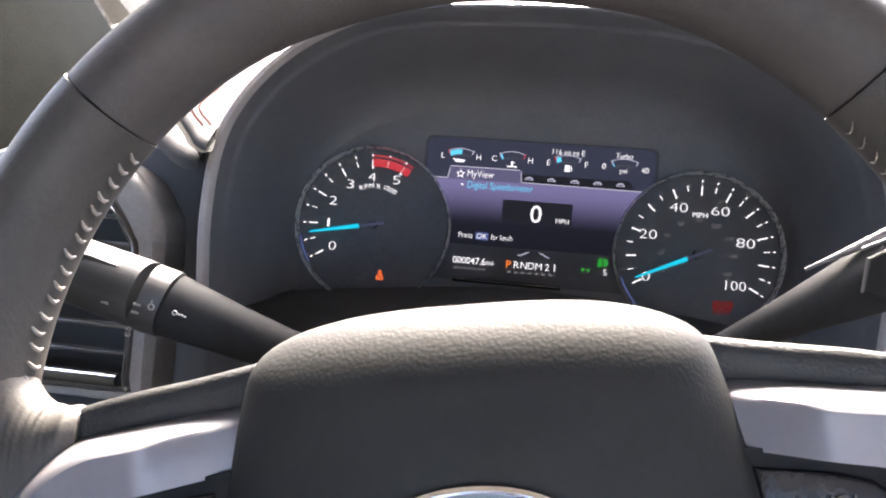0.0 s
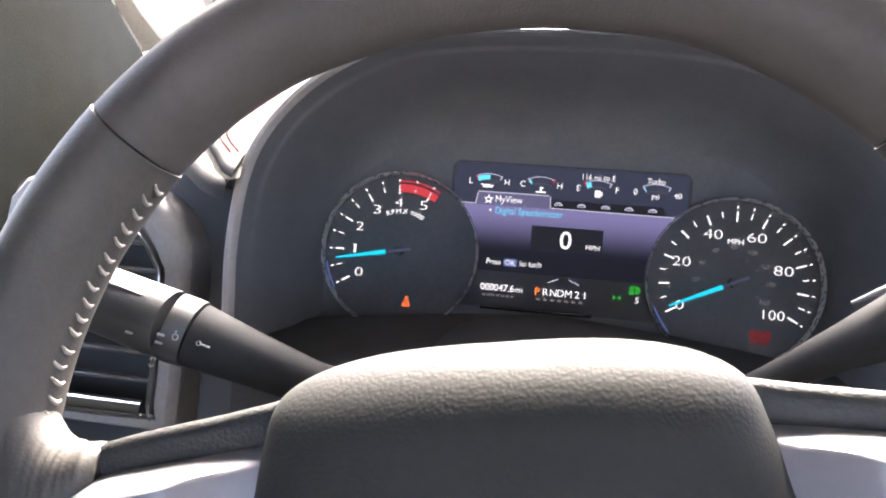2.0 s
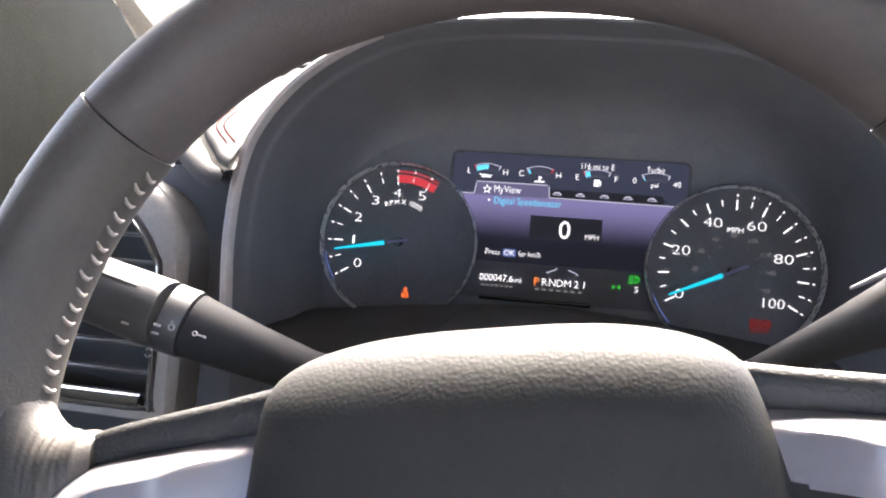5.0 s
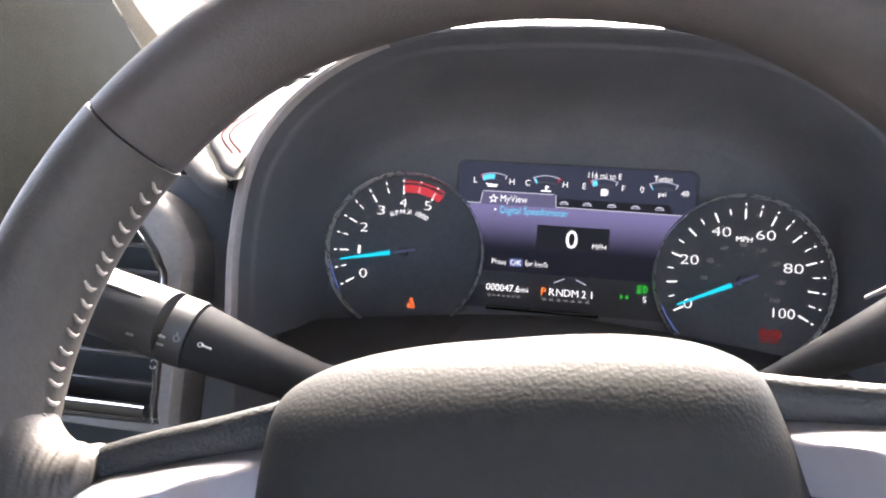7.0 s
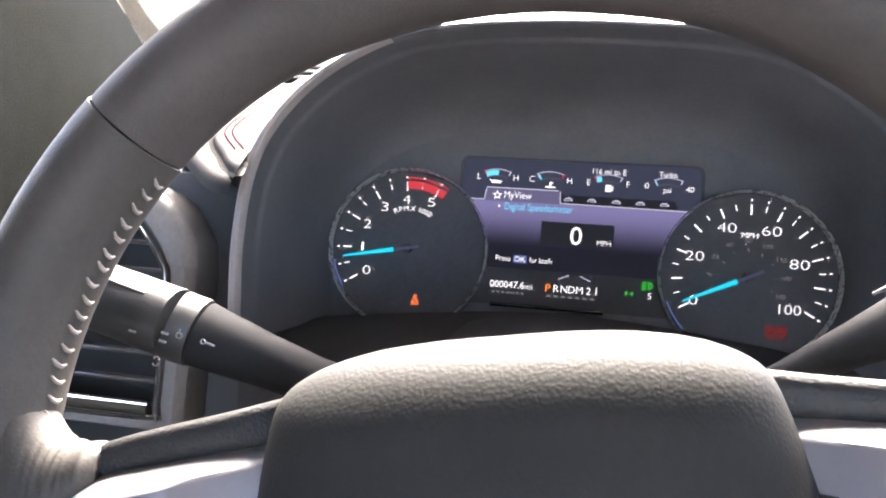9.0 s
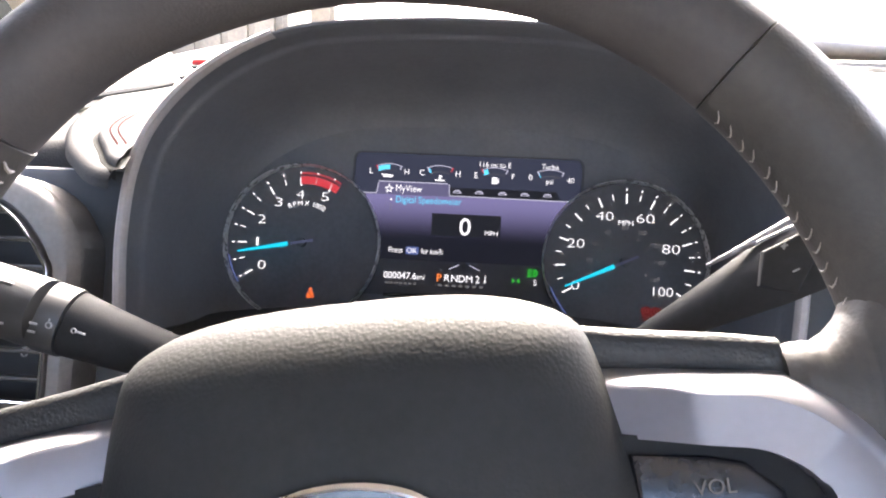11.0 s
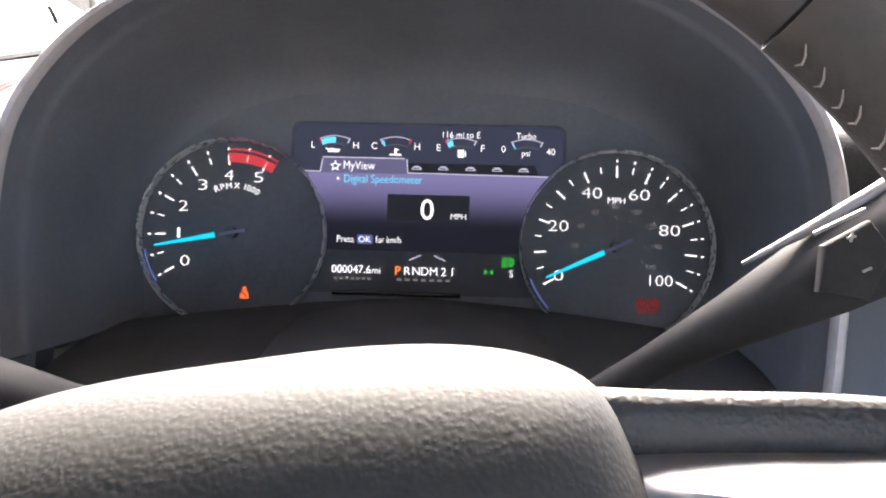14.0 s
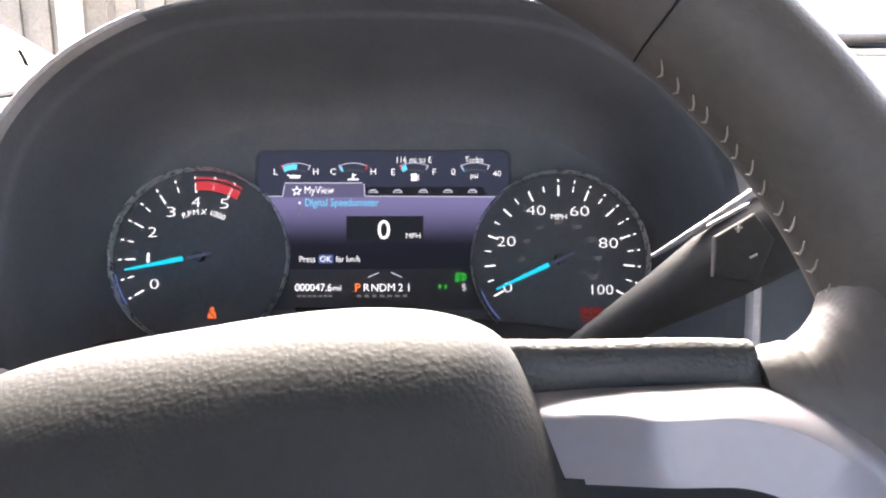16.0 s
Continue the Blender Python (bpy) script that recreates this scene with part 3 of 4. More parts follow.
def plan_slab(border, lift, deep, bevel, segments=4, edge=-1.62, reach=0.0):
    """A sheet of the dash top from the hood out to a rounded border in plan, following the slope."""
    rows = []
    for i, (x, y) in enumerate(border):
        inner = edge + reach * min(max((-0.92 - y) / 0.27, 0.0), 1.0)
        (xa, ya), (xb, yb) = border[max(i - 1, 0)], border[min(i + 1, len(border) - 1)]
        t = Vector((xb - xa, yb - ya)).normalized()
        n = Vector((t.y, -t.x)) if t.y > 0 else Vector((-t.y, t.x))
        row = [(x, y, lift - deep)]
        for k in range(segments + 1):
            w, r = math.pi / 2 * k / segments, bevel
            off = r * (1 - math.cos(w))
            row.append((min(x + n.x * off, inner), y + n.y * off, lift - r + r * math.sin(w)))
        row.append((inner, max(y, row[-1][1]), lift))
        rows.append(row)
    bm = loft(rows, closed=False, caps=False)
    for v in bm.verts:
        v.co.z += 0.40 + 0.45 * (v.co.y + 0.85)
    return bm


PAD = [(-1.525, -1.19), (-1.65, -1.07), (-1.77, -0.90), (-1.90, -0.73), (-2.01, -0.55), (-2.09, -0.30), (-2.15, 0.05), (-2.23, 0.5), (-2.32, 1.0), (-2.42, 1.6)]
ROLL = [(-1.55, -1.215), (-1.62, -1.195), (-1.70, -1.14), (-1.81, -1.03), (-2.05, -0.76), (-2.20, -0.55), (-2.37, -0.28), (-2.55, 0.10), (-2.68, 0.45), (-2.82, 0.9), (-2.95, 1.6)]
pad_line = [(p.x, p.y) for p in smooth_line([(x, y, 0) for x, y in PAD], 5)]
roll_line = [(p.x, p.y) for p in smooth_line([(x, y, 0) for x, y in ROLL], 5)]
pad = part("dash_pad", plan_slab(pad_line, 0.03, 0.10, 0.03, reach=0.085), "dash", dash, "stitched soft pad beside the instrument hood")
part("pad_gap", plan_slab([(x - 0.022, y - 0.018) for x, y in pad_line], -0.012, 0.05, 0.01, reach=0.095), "slot", dash, "dark joint round the pad")
part("dash_roll", plan_slab(roll_line, -0.015, 0.08, 0.045, reach=0.105), "dash", dash, "smooth outer roll of the dash top")
for dx in (0.05, 0.085):
    for a, b in zip(pad_line[9:-4], pad_line[10:-3]):
        for f in (0.05, 0.55):
            pts = []
            for g, h in ((f, -0.006), (f + 0.12, 0.005), (f + 0.24, -0.006)):
                x, y = a[0] + (b[0] - a[0]) * g + dx, a[1] + (b[1] - a[1]) * g + dx * 0.5
                pts.append((x, y, 0.40 + 0.45 * (y + 0.85) + 0.031 + h))
            part("stitch", tube(pts, 0.006, 5), "red_thread", pad)
part("dash_top_left", dash_block(-2.95, -2.20, -0.35, 1.6, -0.11, 0.35, 0.10), "dash", dash)
part("dash_top_corner", dash_block(-3.75, -1.70, 1.61, 5.6, -0.03, 0.35, 0.02), "dash", dash)
part("dash_top_far", dash_block(-1.56, 9.4, 1.2, 5.6, 0.01, 0.35, 0.05), "dash", dash)
part("dash_top_right", dash_block(1.62, 9.4, -0.80, 1.19, 0.02, 0.35, 0.10), "dash", dash)
part("lower_panel_left", box(-3.0, -1.60, -0.62, -0.45, -3.0, 0.33, 0.05), "black", dash, "matt black lower dash panel")
part("lower_panel_right", box(1.62, 9.4, -0.72, -0.45, -3.0, 0.20, 0.05), "black", dash, "matt black lower dash panel")
part("knee_panel", box(-1.62, 1.62, -0.55, -0.40, -3.0, -0.78, 0.05), "black", dash, "matt black panel below the instruments")
part("ledge", loft([[(1.58 * math.sin(radians(w)), y, z0 - 0.16 * abs(math.sin(radians(w))) ** 1.5) for w in range(-90, 91, 10)] for y, z0 in ((0.03, -0.29), (-0.10, -0.30), (-0.45, -0.40), (-0.80, -0.52), (-0.86, -0.58), (-0.84, -0.80))], closed=False, caps=False), "ledge", dash, "black ledge below the dials")
part("defroster_slot", dash_block(-2.74, -2.38, 1.46, 1.62, 0.037, 0.05, 0.005, 1), "slot", dash, "dark joint in the dash top")
for y in (2.05, 2.45):
    part("defroster_slot", dash_block(-3.0, -2.4, y, y + 0.16, 0.0, 0.03, 0.005, 1), "slot", dash, "dark defroster slot in the dash top")
for x0, x1, y0, y1 in ((2.9, 3.55, 3.92, 4.22), (2.85, 3.22, 3.46, 3.62), (4.15, 9.0, 3.58, 3.98), (5.2, 9.0, 4.95, 5.4)):
    part("defroster_slot", dash_block(x0, x1, y0, y1, 0.022, 0.03, 0.005, 1), "slot", dash, "dark defroster slot in the dash top")
# added strip in place of an unidentified red streak by the windscreen
tag = part("red_strip", dash_block(-3.08, -2.86, 2.8, 3.35, 0.03, 0.06, 0.01, 1), "stripred")
tagged(tag, "narrow red strip of unknown kind on the dash top", "tag")

# vent pod
vent = thing("air_vent", (-2.3, -0.8, -1.1), "grey dashboard air vent with chrome edge and black slats", "air vent")
POD = [(-1.87, -1.04), (-1.87, -0.20), (-1.93, 0.0), (-2.04, 0.14), (-2.22, 0.23), (-2.5, 0.27), (-2.85, 0.22), (-2.95, 0.0), (-2.95, -1.04)]
RING = [(-1.98, -0.90), (-1.995, -0.30), (-2.04, -0.17), (-2.12, -0.06), (-2.22, 0.04), (-2.36, 0.11), (-2.62, 0.13), (-2.80, 0.08), (-2.84, -0.10), (-2.84, -0.90), (-2.80, -0.97), (-2.02, -0.97)]
pod_line = [(p.x, p.y) for p in smooth_line([(x, z, 0) for x, z in POD], 5)]
ring_line = [(p.x, p.y) for p in smooth_line([(x, z, 0) for x, z in RING], 5, loop=True)]


def frame_band(outer, inner, y0, y1, bevel):
    """A frame between two closed outlines, with a rounded near edge."""
    n = len(inner)
    pick = [min(outer, key=lambda p: (p[0] - q[0]) ** 2 + (p[1] - q[1]) ** 2) for q in inner]
    rings = [[(x, y1, z) for x, z in pick], [(x, y0 + bevel, z) for x, z in pick]]
    for f, y in ((0.12, y0 + bevel * 0.3), (0.3, y0), (0.85, y0), (1.0, y0 + bevel * 0.5), (1.0, y1)):
        rings.append([(p[0] + (q[0] - p[0]) * f, y, p[1] + (q[1] - p[1]) * f) for p, q in zip(pick, inner)])
    return loft(rings, caps=False)


part("pod", frame_band(pod_line, ring_line, -0.90, -0.50, 0.08), "podgrey", vent, "grey moulded vent surround")
part("pod_side", loft([[(x, y, z) for x, z in pod_line] for y in (-0.84, -0.40)], closed=False, caps=False), "podgrey", vent)
inner_line = [(q[0], q[2]) for q in inset(ring_line, 0.022, 0)]
part("chrome_edge", frame_band(ring_line, inner_line, -0.915, -0.80, 0.02), "chrome", vent, "polished chrome edge")
part("chrome_sill", tube([(-2.82, -0.90, -0.925), (-2.02, -0.90, -0.925)], 0.042, 14), "chrome", vent, "broad chrome lower bar")
part("duct", slab(ring_line, -0.52, -0.48), "slot", vent, "dark duct behind the slats")
for k in range(7):
    z = -0.089 - 0.1415 * (k - 1)
    x1 = -2.015 if z < -0.2 else (-2.09 if z < -0.05 else -2.27)
    part("slat", box(-2.83, x1, -0.86, -0.77, z - 0.011, z + 0.011, 0.008, 1), "slat", vent, "thin black slat")

# left stalk: knob with a collar, then a stem to the column
stalk = thing("indicator_stalk", (-1.0, -1.5, -0.65), "black indicator and wiper stalk with white symbols", "control stalk")
# the stem's shade under the hood is put into its darker material
part("stem", tube([(-1.385, -1.652, -0.452), (-1.30, -1.637, -0.48), (-1.15, -1.60, -0.53), (-0.95, -1.53, -0.60), (-0.6, -1.4, -0.70)], [0.128, 0.120, 0.105, 0.092, 0.085], 28), "stem", stalk)
part("collar", tube([(-1.481, -1.671, -0.423), (-1.474, -1.669, -0.427), (-1.396, -1.655, -0.447), (-1.389, -1.654, -0.449)], [0.1355, 0.138, 0.136, 0.1335], 28), "black", stalk, "ribbed turning collar")
knob = part("end_knob", tube([(-2.0, -1.70, -0.295), (-1.98, -1.70, -0.30), (-1.90, -1.70, -0.315), (-1.495, -1.672, -0.418), (-1.485, -1.672, -0.42)], [0.09, 0.12, 0.132, 0.138, 0.1355], 28), "black", stalk, "smooth black turning knob")
part("knob_ridge", tube([(-1.86, -1.80, -0.235), (-1.56, -1.775, -0.315)], 0.012, 8), "black", knob)
for x, z in ((-1.575, -0.45), (-1.445, -0.445), (-1.45, -0.475)):
    part("index_mark", bar((x - 0.014, z), (x + 0.014, z - 0.005), 0.008, -1.806, 0.006), "ink", stalk)
part("symbol", join(arc(-1.395, -0.452, 0.009, 0.013, 0, 360, -1.79), bar((-1.395, -0.437), (-1.393, -0.428), 0.005, -1.79)), "ink", stalk)
part("symbol", join(arc(-1.47, -0.545, 0.008, 0.012, -90, 90, -1.80), arc(-1.473, -0.56, 0.008, 0.012, 90, 270, -1.80)), "ink", stalk)
part("symbol", join(arc(-1.31, -0.468, 0.007, 0.010, 0, 360, -1.77), bar((-1.298, -0.471), (-1.265, -0.479), 0.006, -1.77)), "ink", stalk)

# right lever on the column
lever = thing("gear_lever", (0.8, -1.4, -0.5), "black column gear lever with pale highlight bars and button", "gear lever")
line = [(0.55, -1.30, -0.60), (0.80, -1.43, -0.41), (1.00, -1.54, -0.265), (1.22, -1.61, -0.125), (1.45, -1.64, 0.02), (1.75, -1.64, 0.20), (1.92, -1.63, 0.30), (1.97, -1.63, 0.33)]
part("handle", tube(line, [0.05, 0.055, 0.080, 0.120, 0.150, 0.156, 0.12, 0.05], 28), "column", lever)
# highlight along the lever's top, built as a thin pale bar
part("bright_edge", tube([(1.00, -1.62, -0.10), (1.15, -1.655, -0.01), (1.32, -1.68, 0.10), (1.50, -1.70, 0.215), (1.75, -1.70, 0.37)], [0.006, 0.016, 0.020, 0.020, 0.015], 10), "satin", lever, "pale bar standing for the highlight along the lever top")
button = part("mode_button", slab([(1.14, -0.17), (1.27, -0.19), (1.33, -0.06), (1.27, 0.02), (1.15, -0.05)], -1.768, -1.74, 0.012), "column", lever, "black rocker button")
part("plus_mark", join(bar((1.207, -0.03), (1.229, -0.024), 0.006, -1.769), bar((1.216, -0.039), (1.220, -0.015), 0.006, -1.769)), "ink", button)
part("minus_mark", bar((1.248, -0.115), (1.270, -0.104), 0.006, -1.769), "ink", button)
# second highlight, at the button's edge, also a pale bar
part("button_glint", tube([(1.13, -1.755, -0.02), (1.25, -1.775, 0.045)], 0.006, 8), "satin", button)

# centre stack beside the hood
stack = thing("centre_stack", (3.2, -0.9, -2.0), "black centre console screen housing with silver edge", "dashboard console")
part("housing", slab([(2.0, 0.37), (2.05, 0.43), (2.20, 0.52), (2.6, 0.55), (4.6, 0.56), (4.6, -2.0), (2.06, -2.0)], -1.02, -0.70, 0.03), "black", stack)
part("screen_glass", box(2.26, 4.45, -1.035, -1.01, -0.9, 0.42, 0.02), "gloss", stack)
part("bright_edge", tube([(1.99, -1.0, 0.39), (2.05, -1.01, 0.45), (2.2, -1.01, 0.54), (2.6, -1.01, 0.57), (4.4, -1.0, 0.58)], 0.016, 10), "satin", stack)
part("tab", slab([(1.80, 0.53), (1.825, 0.52), (1.87, 0.585), (1.845, 0.595)], -1.02, -0.98, 0.006), "black", stack, "small black tab")
part("tab", slab([(1.86, 0.475), (1.91, 0.44), (2.01, 0.52), (1.995, 0.585), (1.965, 0.59)], -1.02, -0.94, 0.01), "black", stack, "small black tab")

# ---- windscreen pillar, wiper and outside ----
pillar = thing("windscreen_pillar", (-0.42, 0.2, 1.6), "pale beige windscreen pillar trim", "pillar", frame_of=ROOM)
rings = []
for t in np.linspace(0, 1, 14):
    cx, cy, cz = -0.425 - 0.07 * t, 0.30 - 0.50 * t, 1.55 + 0.57 * t
    w, d = 0.075 - 0.03 * min(1, t * 3), 0.06
    flare = 0.05 * max(0, 1 - t * 5)
    rings.append([(cx + 0.012, cy - d, cz), (cx + w * 0.6 + flare * 0.7, cy - d, cz), (cx + w * 0.9 + flare, cy - d * 0.5, cz), (cx + w * 0.9 + flare, cy + d, cz), (cx + 0.012, cy + d, cz)])
part("pillar_trim", loft(rings), "beige", pillar, frame_of=ROOM, smooth=50)
# flared foot of the trim where it meets the dash top, with a shut line
low = smooth_line([(-2.886, 0.44, 0.957), (-2.535, 1.32, 1.376), (-2.68, 1.9, 1.714)], 6)
high = smooth_line([(-3.167, 0.5, 1.346), (-3.081, 1.1, 1.718), (-3.053, 1.5, 1.925)], 6)
rows = [[a.lerp(b, f) + Vector((0, back, 0)) for a, b in zip(low, high)] for f, back in ((-0.15, 0.0), (0.0, 0.0), (0.25, 0.02), (0.5, 0.03), (0.75, 0.02), (1.0, 0.0), (1.02, 0.3))]
part("pillar_foot", loft(rows, closed=False, caps=False), "beige", pillar, "pale moulded foot of the pillar trim")
part("shut_line", tube(smooth_line([(-2.815, 1.34, 1.665), (-2.765, 1.33, 1.588), (-2.741, 1.33, 1.524), (-2.754, 1.35, 1.488), (-2.794, 1.33, 1.471), (-2.834, 1.27, 1.45)], 4), 0.014, 6), "slot", pillar, "dark curved shut line")
part("foot_seal", tube([p + Vector((0, -0.02, 0)) for p in low[:7]], 0.03, 6), "dash", pillar, "dark seal along the dash top")

wiper = thing("windscreen_wiper", (0.4, 0.64, 1.69), "dark windscreen wiper resting along the glass", "wiper", frame_of=ROOM)
part("blade", tube(smooth_line([(0.22, 0.62, 1.723), (0.33, 0.625, 1.7195), (0.45, 0.63, 1.716), (0.60, 0.63, 1.712), (0.70, 0.635, 1.714), (0.77, 0.64, 1.716)], 3), [0.014, 0.016, 0.018, 0.019, 0.019, 0.019, 0.019, 0.018, 0.016, 0.014, 0.012, 0.010, 0.009, 0.007, 0.005, 0.003], 10, flat=0.9), "rubber", wiper, frame_of=ROOM)
part("arm", tube([(0.42, 0.66, 1.725), (0.62, 0.67, 1.715), (1.10, 0.72, 1.69)], [0.006, 0.010, 0.014], 8), "black", wiper, frame_of=ROOM)
bonnet = thing("truck_bonnet", (0.35, 1.2, 1.5), "white truck bonnet ahead of the windscreen", "bonnet", frame_of=ROOM)
rows = []
for y in np.linspace(0.80, 2.2, 12):
    rows.append([(0.34 + x, y, 1.66 - 0.10 * ((y - 0.8) / 1.4) ** 2 - 0.12 * abs(x / 0.9) ** 4) for x in np.linspace(-0.9, 0.9, 21)])
part("bonnet_skin", loft(rows, closed=False, caps=False), "paint", bonnet, frame_of=ROOM)

building = thing("storage_building", (-7, 12, 0), "beige timber building with upright posts", "building", frame_of=ROOM)
part("wall", box(-16, -3.0, 12.0, 12.3, 0, 5.0), "siding", building, frame_of=ROOM)
for k in range(27):
    part("board", box(-15.9 + 0.48 * k, -15.55 + 0.48 * k, 11.94, 12.0, 0.1, 4.9, 0.01, 1), "siding", building, frame_of=ROOM)
for k in range(6):
    part("post", box(-15.6 + 2.4 * k, -15.3 + 2.4 * k, 11.3, 11.6, 0, 4.8, 0.02, 1), "post", building, "pale upright post", ROOM)
part("roof", box(-16.4, -2.6, 11.0, 12.8, 5.0, 5.15), "trim", building, frame_of=ROOM)

# ---- steering column ----
column = thing("steering_column", (0, -1.2, -1.6), "matt black steering column shroud below the dials", "steering column")
rings = []
for y, w, top in ((0.02, 1.12, -0.30), (-0.25, 1.08, -0.32), (-0.5, 0.98, -0.36), (-0.8, 0.86, -0.42), (-1.3, 0.74, -0.50), (-1.9, 0.62, -0.60), (-2.3, 0.5, -0.7)):
    rings.append([(w * math.copysign(abs(math.cos(a)) ** 0.75, math.cos(a)), y, -1.15 + ((top + 1.15) if math.sin(a) > 0 else 0.5) * math.copysign(abs(math.sin(a)) ** 0.8, math.sin(a))) for a in (2 * math.pi * k / 48 for k in range(48))])
part("shroud", loft(rings), "ledge", column)

# ---- steering wheel ----
wheel = thing("steering_wheel", (0, 0, -1.4), "black leather steering wheel with silver spoke trim", "steering wheel", frame_of=WHEEL)
RM, RT, RIM_UP = 1.436, 0.149, 0.025


def rim_ring(w, r=RT, bulge=0.0):
    """A section of the rim at w degrees clockwise from its top."""
    s, c = math.sin(radians(w)), math.cos(radians(w))
    flat = 0.026 * math.exp(-((w / 22) ** 4))
    out = []
    for k in range(24):
        a = 2 * math.pi * k / 24
        rr = r + bulge
        q, y = RM - flat + rr * math.cos(a), 1.05 * rr * math.sin(a)
        out.append((q * s, y, q * c + RIM_UP))
    return out


SEAM_LEFT, SEAM_RIGHT = 44.5, 49.3
part("rim_top", loft([rim_ring(w, RT - (0.008 if w > SEAM_RIGHT - 0.1 or w < 0.1 - SEAM_LEFT else 0)) for w in [-SEAM_LEFT, *np.linspace(0.12 - SEAM_LEFT, SEAM_RIGHT - 0.12, 63), SEAM_RIGHT]]), "rim", wheel, "smooth dark leather top of the rim", WHEEL)
for sg, SEAM in ((-1, SEAM_LEFT), (1, SEAM_RIGHT)):
    part("rim_side", loft([rim_ring(sg * w, RT + 0.004 - (0.025 if w < SEAM else 0.012 if w < SEAM + 0.1 else 0)) for w in [SEAM - 1.5, SEAM - 0.01, SEAM + 0.02, *np.linspace(SEAM + 0.16, 150, 60)]]), "grip", wheel, "stitched leather side of the rim", WHEEL)
    g = 0.8 if sg < 0 else 0.32
    for k in range(17):
        w = SEAM + 2 + k * 2.1 + 0.5 * random.random()
        a, pts = radians(172 + 8 * random.random()), []
        for dw, da in ((-0.2, -9), (0.45, -2), (0.75, 5), (0.5, 11)):
            ww, aa = radians(sg * (w + dw)), a + radians(da)
            q, y = RM + (RT + 0.006) * math.cos(aa), -1.05 * (RT + 0.006) * math.sin(aa)
            pts.append((q * math.sin(ww), y, q * math.cos(ww) + RIM_UP))
        part("stitch", tube(pts, [0.004 * g, 0.008 * g, 0.008 * g, 0.004 * g], 6), "thread", wheel, "", WHEEL)
part("rim_bottom", loft([rim_ring(w) for w in np.linspace(150.3, 209.7, 31)]), "rim", wheel, "", WHEEL)
for sg in (-1, 1):
    # thumb rest: leather drawn from the rim to the spoke
    keys = np.array(((1.07, 0.215, 0.06, 0.07), (1.10, 0.225, 0.04, 0.10), (1.15, 0.225, -0.02, 0.115), (1.20, 0.245, -0.10, 0.125), (1.24, 0.29, -0.17, 0.13), (1.275, 0.36, -0.24, 0.13), (1.31, 0.46, -0.30, 0.12), (1.36, 0.56, -0.35, 0.10)))
    rings = []
    for i, a in enumerate(np.linspace(1.07, 1.36, 48)):
        top, low, d = (np.interp(a, keys[:, 0], keys[:, k]) for k in (1, 2, 3))
        m, h, ring = (top + low) / 2, (top - low) / 2, []
        for k in range(40):
            t = 2 * math.pi * k / 40
            fold = 0.0055 * noise.noise((a * 70, math.sin(t) * 1.3, sg * 3.0)) * min(1, (a - 1.07) * 12)
            ring.append((sg * a, -0.01 + (d + fold) * math.cos(t), m + (h + fold) * math.sin(t)))
        rings.append(ring)
    part("thumb_rest", loft(rings), "grip", wheel, "creased leather thumb rest", BOSS if sg < 0 else WHEEL)
    # grained black spoke face
    def run(pts, steps=6):
        return [(sg * p.x, p.y, p.z) for p in smooth_line(pts, steps)]
    rows = [run([(0.50, y, z + 0.10), (0.72, y, z + 0.06), (0.95, y, z + 0.025), (1.075, y, z)]) for y, z in ((0.08, 0.16), (0.02, 0.205), (-0.02, 0.220), (-0.04, 0.212), (-0.05, 0.195), (-0.045, 0.135), (-0.03, 0.115), (0.1, 0.09))]
    part("spoke", loft(rows, closed=False, caps=False), "spoke", wheel, "grained black plastic spoke", BOSS)
    # silver trim: bright upper face, rounded edge, and face to the driver, turning down at its end
    crest = [(0.40, 0.235), (0.50, 0.215), (0.65, 0.192), (0.90, 0.160), (1.075, 0.137), (1.20, 0.09), (1.31, -0.01), (1.36, -0.15), (1.36, -0.5)]
    edge = [(0.40, 0.180), (0.50, 0.165), (0.67, 0.147), (0.86, 0.122), (0.975, 0.104), (1.08, 0.05), (1.17, -0.04), (1.21, -0.15), (1.22, -0.5)]
    foot = [(0.40, 0.055), (0.52, 0.040), (0.70, 0.020), (0.86, -0.002), (0.945, -0.018), (1.01, -0.05), (1.055, -0.09), (1.09, -0.16), (1.10, -0.5)]
    cl, el, fl = (smooth_line([(x, z, 0) for x, z in line], 5) for line in (crest, edge, foot))
    def lane(line, y):
        return [(sg * p.x, y * min(1.0, max(0.1, (p.x - 0.46) / 0.36)), p.y) for p in line]
    mid = [(a + b) / 2 for a, b in zip(cl, el)]
    rows = [lane(cl, 0.02), lane(cl, -0.045), lane([c.lerp(e, 0.3) for c, e in zip(cl, el)], -0.09), lane([c.lerp(e, 0.75) for c, e in zip(cl, el)], -0.165), lane([c.lerp(e, 0.95) for c, e in zip(cl, el)], -0.195), lane([e.lerp(f, 0.08) for e, f in zip(el, fl)], -0.205), lane(fl, -0.19), lane(fl, -0.10)]
    part("silver_trim", loft(rows, closed=False, caps=False), "satin", wheel, "satin silver spoke trim", BOSS)
    pad = part("switch_panel", slab([(sg * x, z) for x, z in ((0.50, 0.05), (0.70, 0.03), (0.87, 0.005), (0.95, -0.01), (1.015, -0.045), (1.06, -0.085), (1.095, -0.155), (1.105, -0.5), (0.5, -0.5))], -0.12, 0.05), "matt", wheel, "dark switch panel in the spoke", BOSS)
    part("switch", slab([(sg * x, z) for x, z in ((0.66, -0.01), (0.84, -0.03), (0.92, -0.05), (1.00, -0.12), (1.01, -0.4), (0.68, -0.4))], -0.14, -0.12, 0.015), "gloss", pad, "", BOSS)
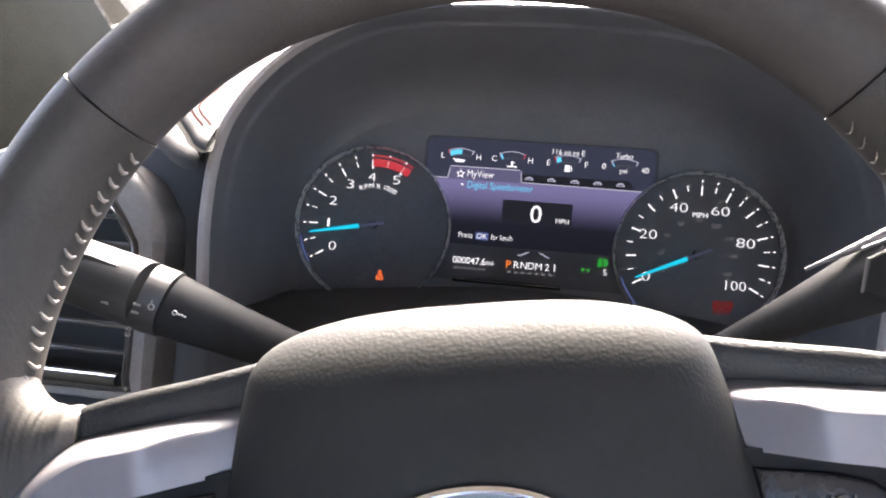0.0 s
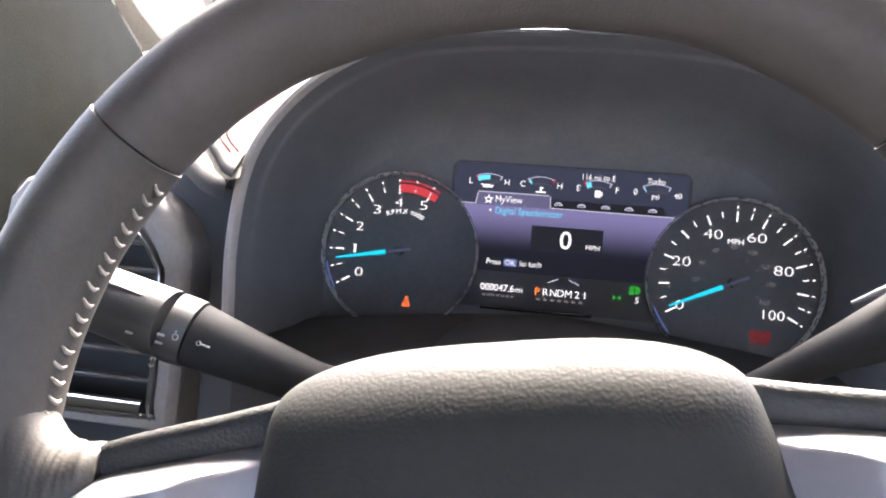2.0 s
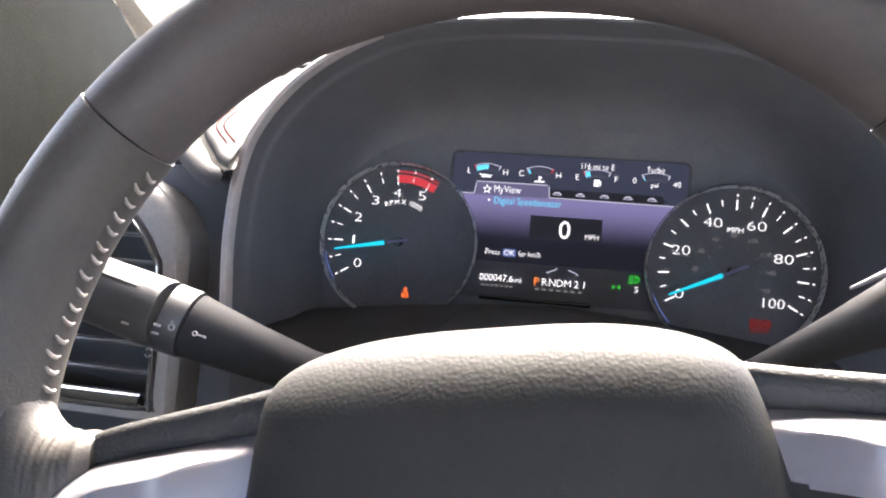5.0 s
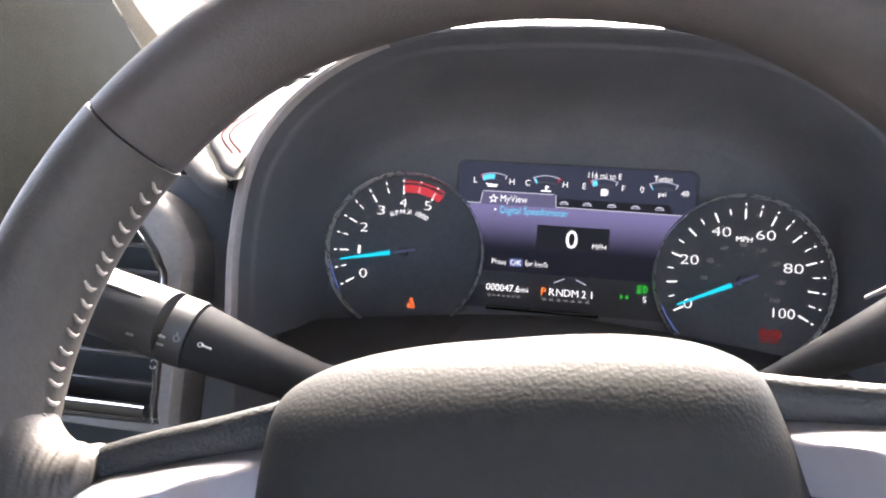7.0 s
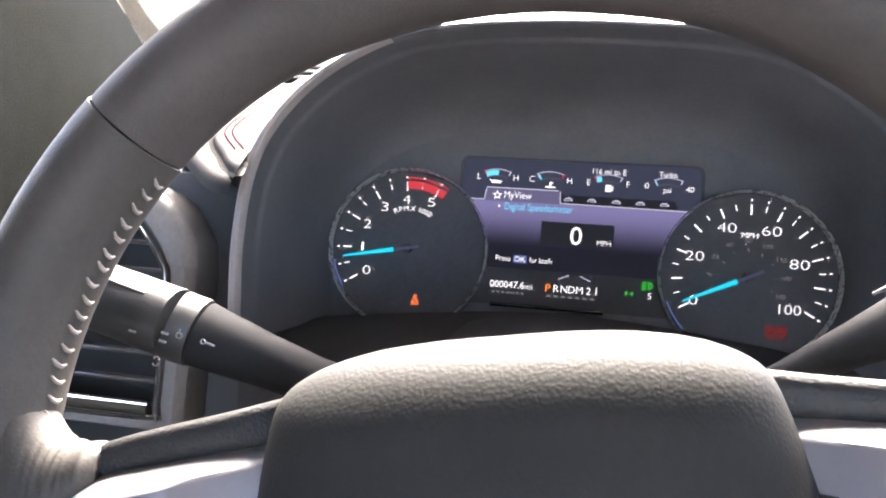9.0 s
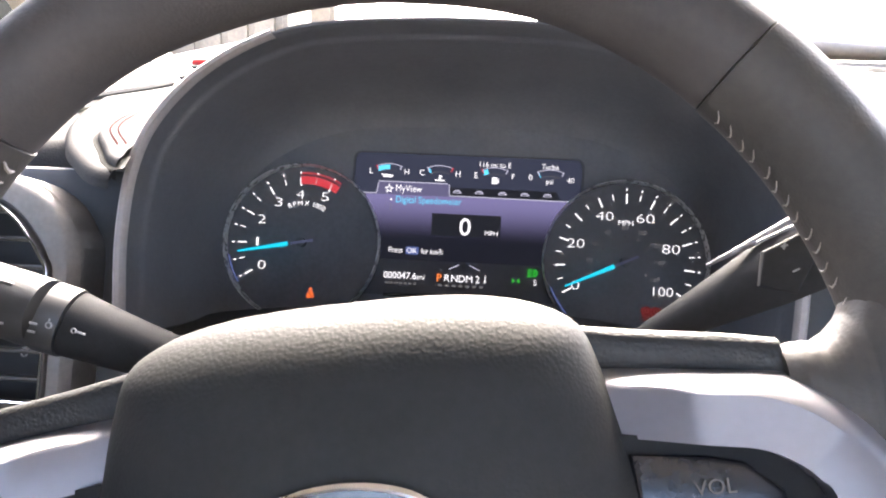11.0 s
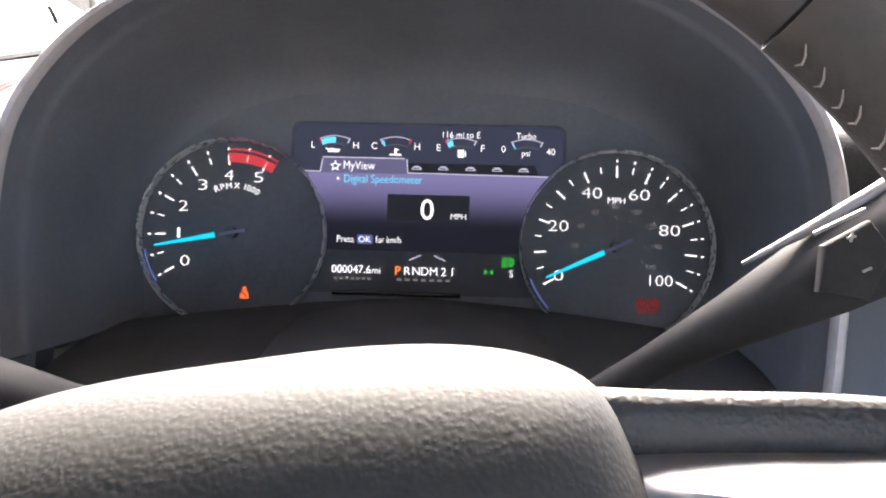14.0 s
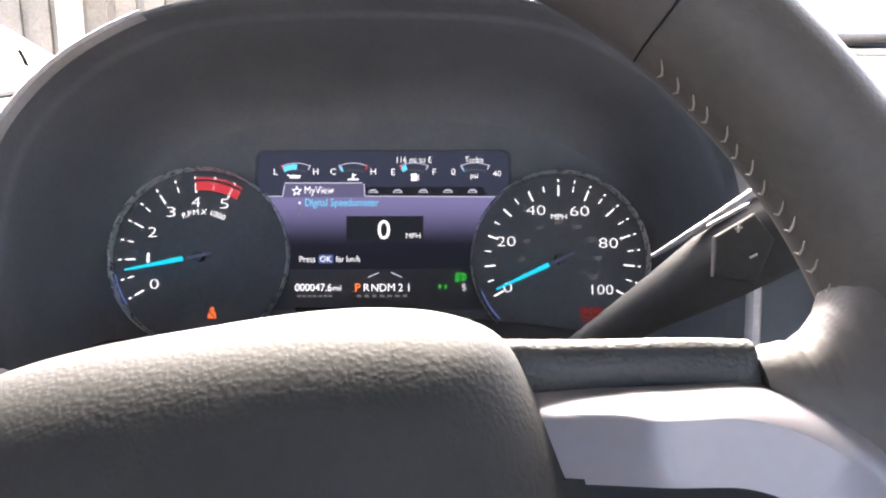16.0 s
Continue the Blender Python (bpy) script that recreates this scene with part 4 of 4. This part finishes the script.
    if sg > 0:
        part("switch_mark", letters("VOL", 0.05, 0.84, -0.095, -0.145), "dim_ink", pad, "", BOSS)
        part("switch_mark", join(bar((0.845, -0.17), (0.845, -0.13), 0.014, -0.145), bar((0.825, -0.15), (0.865, -0.15), 0.014, -0.145)), "dim_ink", pad, "", BOSS)

# hub: a pillow with a rounded upper roll
HUB_HALF = [(0.0, 0.422), (0.18, 0.420), (0.34, 0.405), (0.478, 0.370), (0.575, 0.308), (0.617, 0.20), (0.650, 0.05), (0.685, -0.12), (0.69, -0.30), (0.58, -0.48), (0.30, -0.57), (0.0, -0.60)]
hub_line = HUB_HALF + [(-x, z) for x, z in HUB_HALF[-2:0:-1]]
hub_line = [(p.x + 0.015, p.y) for p in smooth_line([(x, z, 0) for x, z in hub_line], 6, loop=True)]
rings = [[(x * f, y, -0.05 + (z + 0.05) * f) for x, z in hub_line] for f, y in [(0.90, 0.12), (0.97, 0.06), (0.995, 0.0)] + [(1 - 0.60 * (1 - math.cos(radians(w))), -0.04 - 0.25 * math.sin(radians(w))) for w in range(0, 85, 7)] + [(0.42, -0.297), (0.30, -0.302), (0.12, -0.304)]]
hub = part("airbag_cover", loft(rings), "hub", wheel, "grained black airbag cover", BOSS)
oval = [(0.015 + 0.22 * math.cos(w), -0.075 + 0.095 * math.sin(w)) for w in (2 * math.pi * k / 48 for k in range(48))]
em = part("emblem", slab(oval, -0.325, -0.285, 0.012), "chrome", hub, "oval chrome emblem with dark centre", BOSS)
part("emblem_field", slab([(0.015 + (x - 0.015) * 0.88, -0.075 + (z + 0.075) * 0.82) for x, z in oval], -0.33, -0.32), "gloss", em, "", BOSS)
